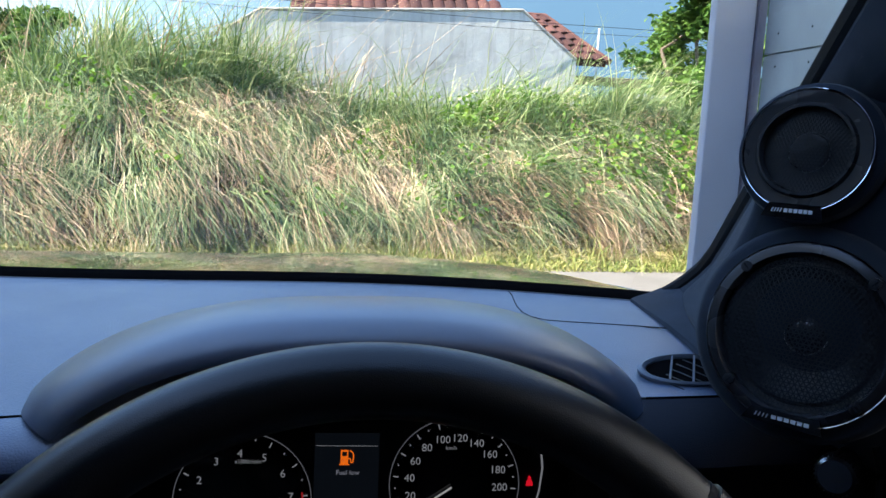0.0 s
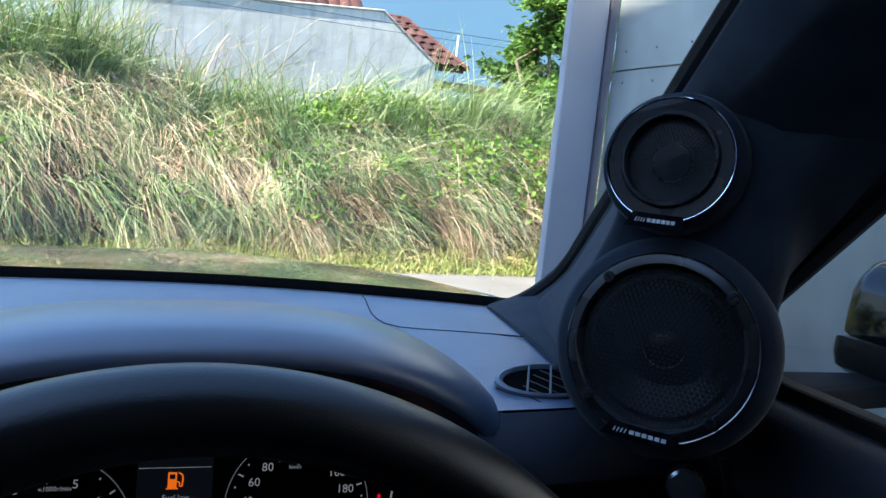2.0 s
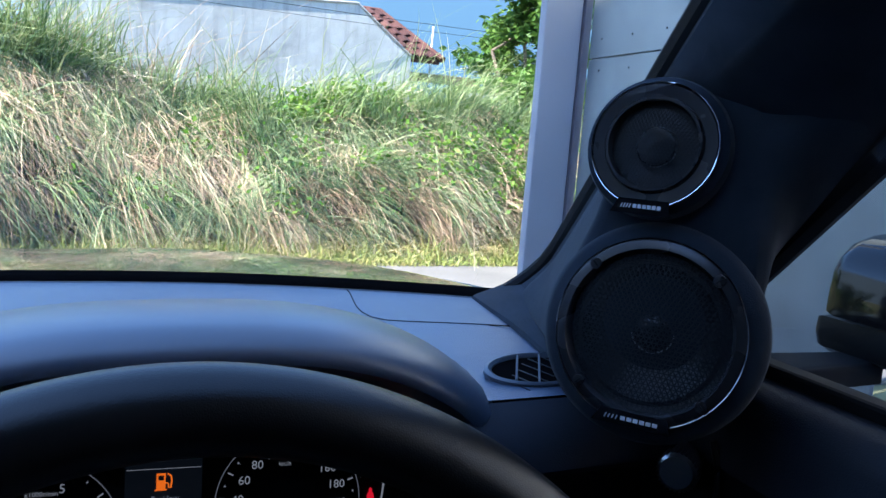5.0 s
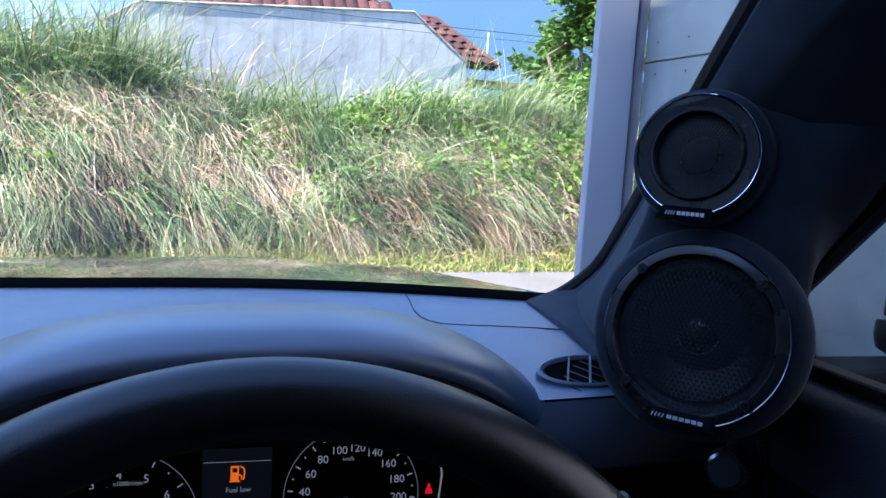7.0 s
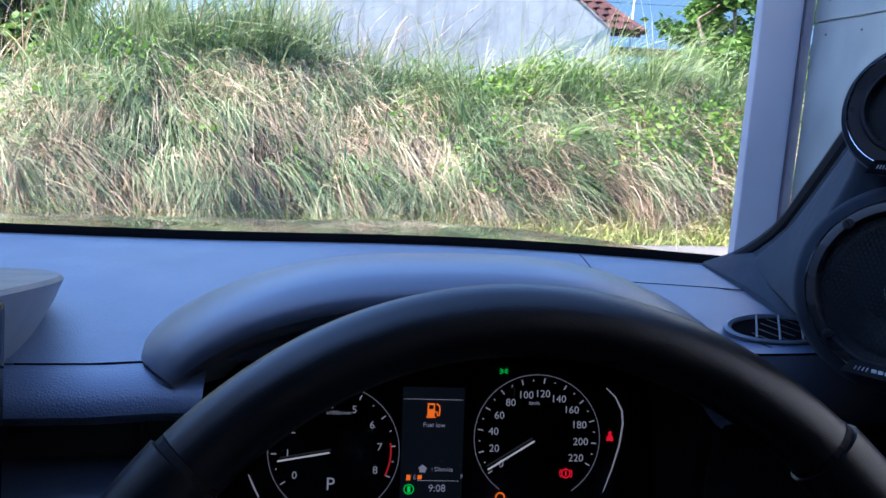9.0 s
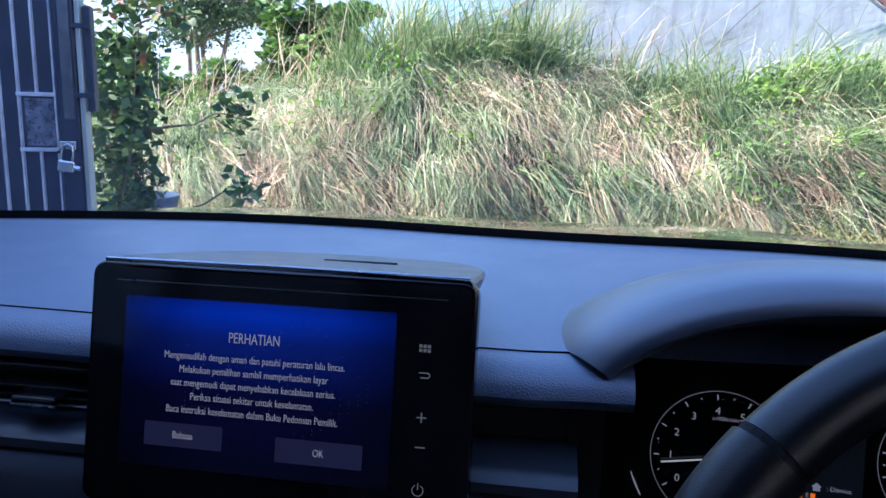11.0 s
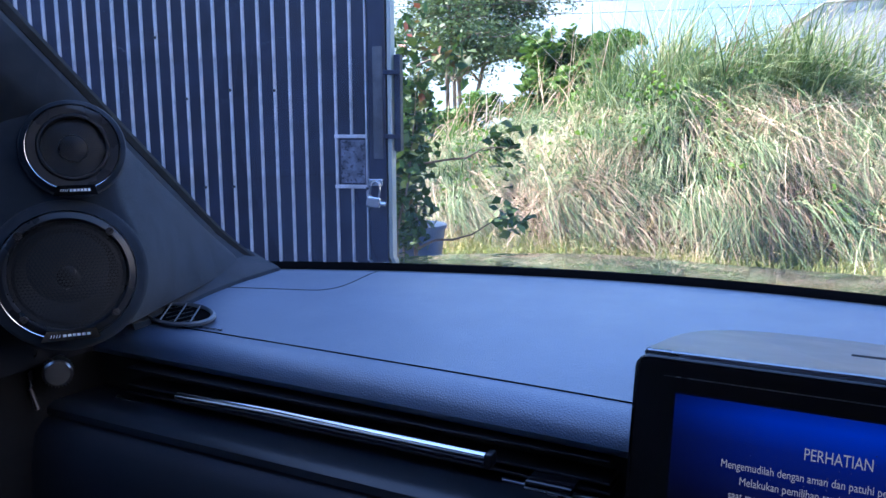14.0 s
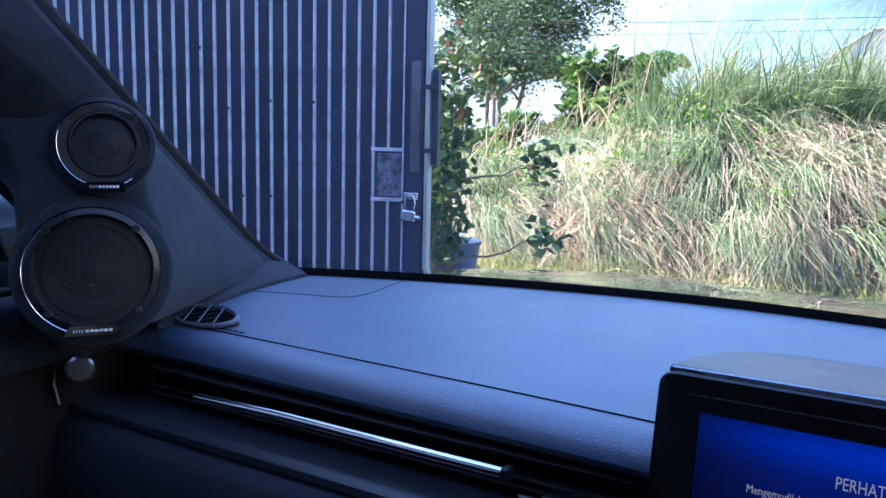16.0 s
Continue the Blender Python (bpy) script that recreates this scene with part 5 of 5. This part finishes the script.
def dial(name, cx, cy, r, marks, first, step, a_needle, size, length=0.85):
    d = part(name, revolve([(0, -0.0015), (r * 1.02, -0.0015)], 48, cm @ pose(cx, cy, 0)), M_GLOSS, cluster, "black dial face with pale figures", True)
    for k, text in enumerate(marks):
        a = radians(first - step * k)
        lettering(text, size, cm @ pose(cx + r * 0.7 * math.cos(a), cy + r * 0.7 * math.sin(a), 0.0), "CENTER", "figure", M_DIAL, d)
        part("tick", block(r * 0.87, r * 0.95, -0.0005, 0.0005, 0, 0.0003, m=cm @ pose(cx, cy, 0) @ Matrix.Rotation(a, 4, "Z")), M_DIAL, d)
        if k < len(marks) - 1:
            b = a - radians(step / 2)
            part("tick", block(r * 0.9, r * 0.925, -0.0005, 0.0005, 0, 0.0003, m=cm @ pose(cx, cy, 0) @ Matrix.Rotation(b, 4, "Z")), M_DIAL, d)
    part("needle", block(r * 0.06, r * length, -0.0006, 0.0006, 0.003, 0.004, m=cm @ pose(cx, cy, 0) @ Matrix.Rotation(radians(a_needle), 4, "Z")), M_NEEDLE, d, "slim white needle")
    part("dial_line", tube([on(cx + r * math.cos(a), cy + r * math.sin(a), 0) for a in [radians(235 - 290 * i / 60) for i in range(61)]], 0.00035, 5), M_DIMLINE, d)
    return d


speedo = dial("speedometer", 0.0885, -0.0217, 0.0535, [str(20 * k) for k in range(12)], 217, 22.1, 212.6, 0.0088, 0.92)
lettering("km/h", 0.0045, cm @ pose(0.0853, 0.0076, 0), "CENTER", "lettering", M_DIAL, speedo)
tach = dial("rev_counter", -0.082, -0.0358, 0.0545, [str(k) for k in range(9)], 213.5, 29.7, 190.5, 0.0088)
lettering("x1000r/min", 0.0045, cm @ pose(-0.0787, -0.004, 0), "CENTER", "lettering", M_DIAL, tach)
part("red_band", tube([on(-0.082 + 0.0475 * math.cos(a), -0.0358 + 0.0475 * math.sin(a), 0) for a in [radians(9 - 34 * i / 10) for i in range(11)]], 0.0008, 5), M_REDLINE, tach, "red rev limit band")
lettering("P", 0.015, cm @ pose(-0.084, -0.0638, 0), "CENTER", "lettering", M_DIAL, tach)
lcd = part("centre_screen", block(-0.026, 0.026, -0.075, 0.019, -0.001, 0.0, m=cm), M_LCD, cluster, "dim dark blue centre screen")
part("screen_line", block(-0.025, 0.025, 0.0088, 0.0092, 0.0002, 0.0004, m=cm), M_DIAL, lcd)
pump = part("fuel_symbol", block(-0.005, 0.0012, -0.0055, 0.0058, 0.0003, 0.0006, m=cm), M_ORANGE, lcd, "orange fuel pump symbol")
part("pump_window", block(-0.0037, 0.0, 0.001, 0.0043, 0.0006, 0.0009, m=cm), M_LCD, pump)
part("pump_foot", block(-0.006, 0.0022, -0.0064, -0.0055, 0.0003, 0.0006, m=cm), M_ORANGE, pump)
part("pump_hose", tube([on(*p) for p in ((0.0012, -0.001, 0.0004), (0.003, -0.0015, 0.0004), (0.0034, -0.0045, 0.0004), (0.0048, -0.0045, 0.0004), (0.0054, 0.0, 0.0004), (0.005, 0.0035, 0.0004), (0.0025, 0.0055, 0.0004))], 0.0006, 5), M_ORANGE, pump)
lettering("Fuel low", 0.0055, cm @ pose(0.001, -0.0125, 0.0004), "CENTER", "lettering", M_TEXT, lcd)
lettering(": Dismiss", 0.005, cm @ pose(0.009, -0.0495, 0.0004), "CENTER", "lettering", M_TEXT, lcd)
part("home_symbol", prism([(-0.0026, -0.003), (0.0026, -0.003), (0.0026, 0.0002), (0.004, 0.0002), (0, 0.0036), (-0.004, 0.0002), (-0.0026, 0.0002)], 0.0003, cm @ pose(-0.0075, -0.0492, 0.0003)), M_TEXT, lcd)
lettering("9:08", 0.0085, cm @ pose(0.005, -0.0655, 0.0004), "CENTER", "lettering", M_TEXT, lcd)
lettering("E", 0.005, cm @ pose(-0.014, -0.0565, 0.0004), "CENTER", "lettering", M_TEXT, lcd)
lettering("F", 0.005, cm @ pose(0.0255, -0.0555, 0.0004), "CENTER", "lettering", M_TEXT, lcd)
for k in range(8):
    part("fuel_bar", block(-0.0115 + 0.0043 * k, -0.008 + 0.0043 * k, -0.058, -0.0545, 0.0003, 0.0006, m=cm), M_ORANGE if k == 0 else M_LCD, lcd)
part("fuel_bar_line", block(-0.0115, 0.023, -0.0592, -0.0588, 0.0003, 0.0005, m=cm), M_DIAL, lcd)
part("low_fuel_mark", block(-0.021, -0.0175, -0.059, -0.0545, 0.0003, 0.0006, m=cm), M_ORANGE, lcd)
part("hold_symbol", tube([on(-0.0185 + 0.004 * math.cos(a), -0.0665 + 0.004 * math.sin(a), 0.0005) for a in [2 * math.pi * i / 20 for i in range(20)]], 0.0004, 5, closed=True), M_GREEN, lcd)
part("hold_core", block(-0.0198, -0.0172, -0.0692, -0.0638, 0.0004, 0.0007, m=cm), M_GREEN, lcd)


for q in (-1, 1):
    for k in (-1, 0, 1):
        part("lamp_mark", block(0.0005, 0.0036, -0.0003, 0.0003, 0, 0.0003, m=cm @ pose(0.0584, 0.0342, 0.0005, 0, 0, 0) @ Matrix.Diagonal((q, 1, 1, 1)) @ pose(0.0, k * 0.0006, 0, 0, 0, k * 24)), M_GREEN, cluster, "green side-light symbol")
part("belt_lamp", prism([(-0.003, -0.0045), (0.003, -0.0045), (0.0026, -0.001), (0.0012, 0.0008), (0.0013, 0.0028), (0, 0.0042), (-0.0013, 0.0028), (-0.0012, 0.0008), (-0.0026, -0.001)], 0.0003, cm @ pose(0.1507, -0.0183, 0.0005)), M_RED, cluster, "red belt reminder symbol")
part("brake_lamp", tube([on(0.1139 + 0.0036 * math.cos(a), -0.051 + 0.0036 * math.sin(a), 0.0005) for a in [2 * math.pi * i / 20 for i in range(20)]], 0.0006, 5, closed=True), M_RED, cluster, "red brake symbol")
part("brake_mark", block(0.1133, 0.1145, -0.053, -0.049, 0.0004, 0.0008, m=cm), M_RED, cluster)
part("brake_arc", tube([on(0.1139 + 0.0052 * math.cos(a), -0.051 + 0.0052 * math.sin(a), 0.0005) for a in [radians(-40 + 80 * i / 8) for i in range(9)]], 0.0004, 5), M_RED, cluster)
part("brake_arc", tube([on(0.1139 + 0.0052 * math.cos(a), -0.051 + 0.0052 * math.sin(a), 0.0005) for a in [radians(140 + 80 * i / 8) for i in range(9)]], 0.0004, 5), M_RED, cluster)
part("edge_line", tube([on(*p, 0.0005) for p in ((0.1464, 0.022), (0.1545, 0.0145), (0.1605, 0.003), (0.1615, -0.0085), (0.159, -0.0265), (0.1535, -0.046), (0.1464, -0.0658))], [0.0004, 0.0007, 0.0009, 0.0009, 0.0008, 0.0007, 0.0004], 6), M_DIAL, cluster, "curved white light line")
part("edge_line", tube([on(*p, 0.0005) for p in ((-0.1513, -0.0565), (-0.147, -0.066), (-0.1423, -0.075))], [0.0004, 0.0008, 0.0006], 6), M_DIAL, cluster)
part("orange_lamp", tube([on(0.0586 + 0.0036 * math.cos(a), -0.072 + 0.0036 * math.sin(a), 0.0005) for a in [2 * math.pi * i / 20 for i in range(20)]], 0.0007, 5, closed=True), M_ORANGE, cluster, "orange warning symbol")

# ---- steering wheel ----
wheel = thing("steering_wheel", "black leather steering wheel in front of the dials", "steering wheel")
wm = Matrix.Translation(WHEEL_AT) @ Matrix.Rotation(radians(90 - WHEEL_TILT), 4, "X")     # local xy is the wheel's plane
RIM = 0.171


def rim_arc(a0, a1, n, r):
    return [wm @ Vector((RIM * math.cos(radians(a0 + (a1 - a0) * i / n)), RIM * math.sin(radians(a0 + (a1 - a0) * i / n)), 0)) for i in range(n + 1)]


part("rim_top", tube(rim_arc(44, 136, 60, 0), 0.0158, 20, squash=0.92), M_WHEEL, wheel, "black leather upper rim", True)
part("rim_grip", tube(rim_arc(137.2, 215, 36, 0), 0.0164, 20), M_WHEEL, wheel, smooth=True)
part("rim_grip", tube(rim_arc(-35, 42.8, 36, 0), 0.0164, 20), M_WHEEL, wheel, smooth=True)
part("rim_low", tube(rim_arc(216, 324, 50, 0), 0.0155, 20), M_WHEEL, wheel, smooth=True)
for a in (43.4, 136.6, 215.5, 324.6):
    c = wm @ Vector((RIM * math.cos(radians(a)), RIM * math.sin(radians(a)), 0))
    d = (wm.to_3x3() @ Vector((-math.sin(radians(a)), math.cos(radians(a)), 0))).normalized()
    part("rim_joint", tube([c - d * 0.0016, c + d * 0.0016], 0.0149, 20), M_MATTE, wheel)
part("airbag_cover", prism(rounded(0.14, 0.1, 0.035), 0.04, wm @ pose(0, -0.02, -0.055), bevel=0.012), M_BLACK, wheel, smooth=True)
for q in (-1, 1):
    part("spoke", prism([(q * 0.06, 0.02), (q * 0.16, 0.012), (q * 0.16, -0.03), (q * 0.06, -0.035)], 0.02, wm @ pose(0, 0, -0.035), bevel=0.005), M_TRIM, wheel, smooth=True)
part("spoke", prism([(-0.03, -0.05), (0.03, -0.05), (0.02, -0.165), (-0.02, -0.165)], 0.016, wm @ pose(0, 0, -0.035), bevel=0.004), M_TRIM, wheel, smooth=True)
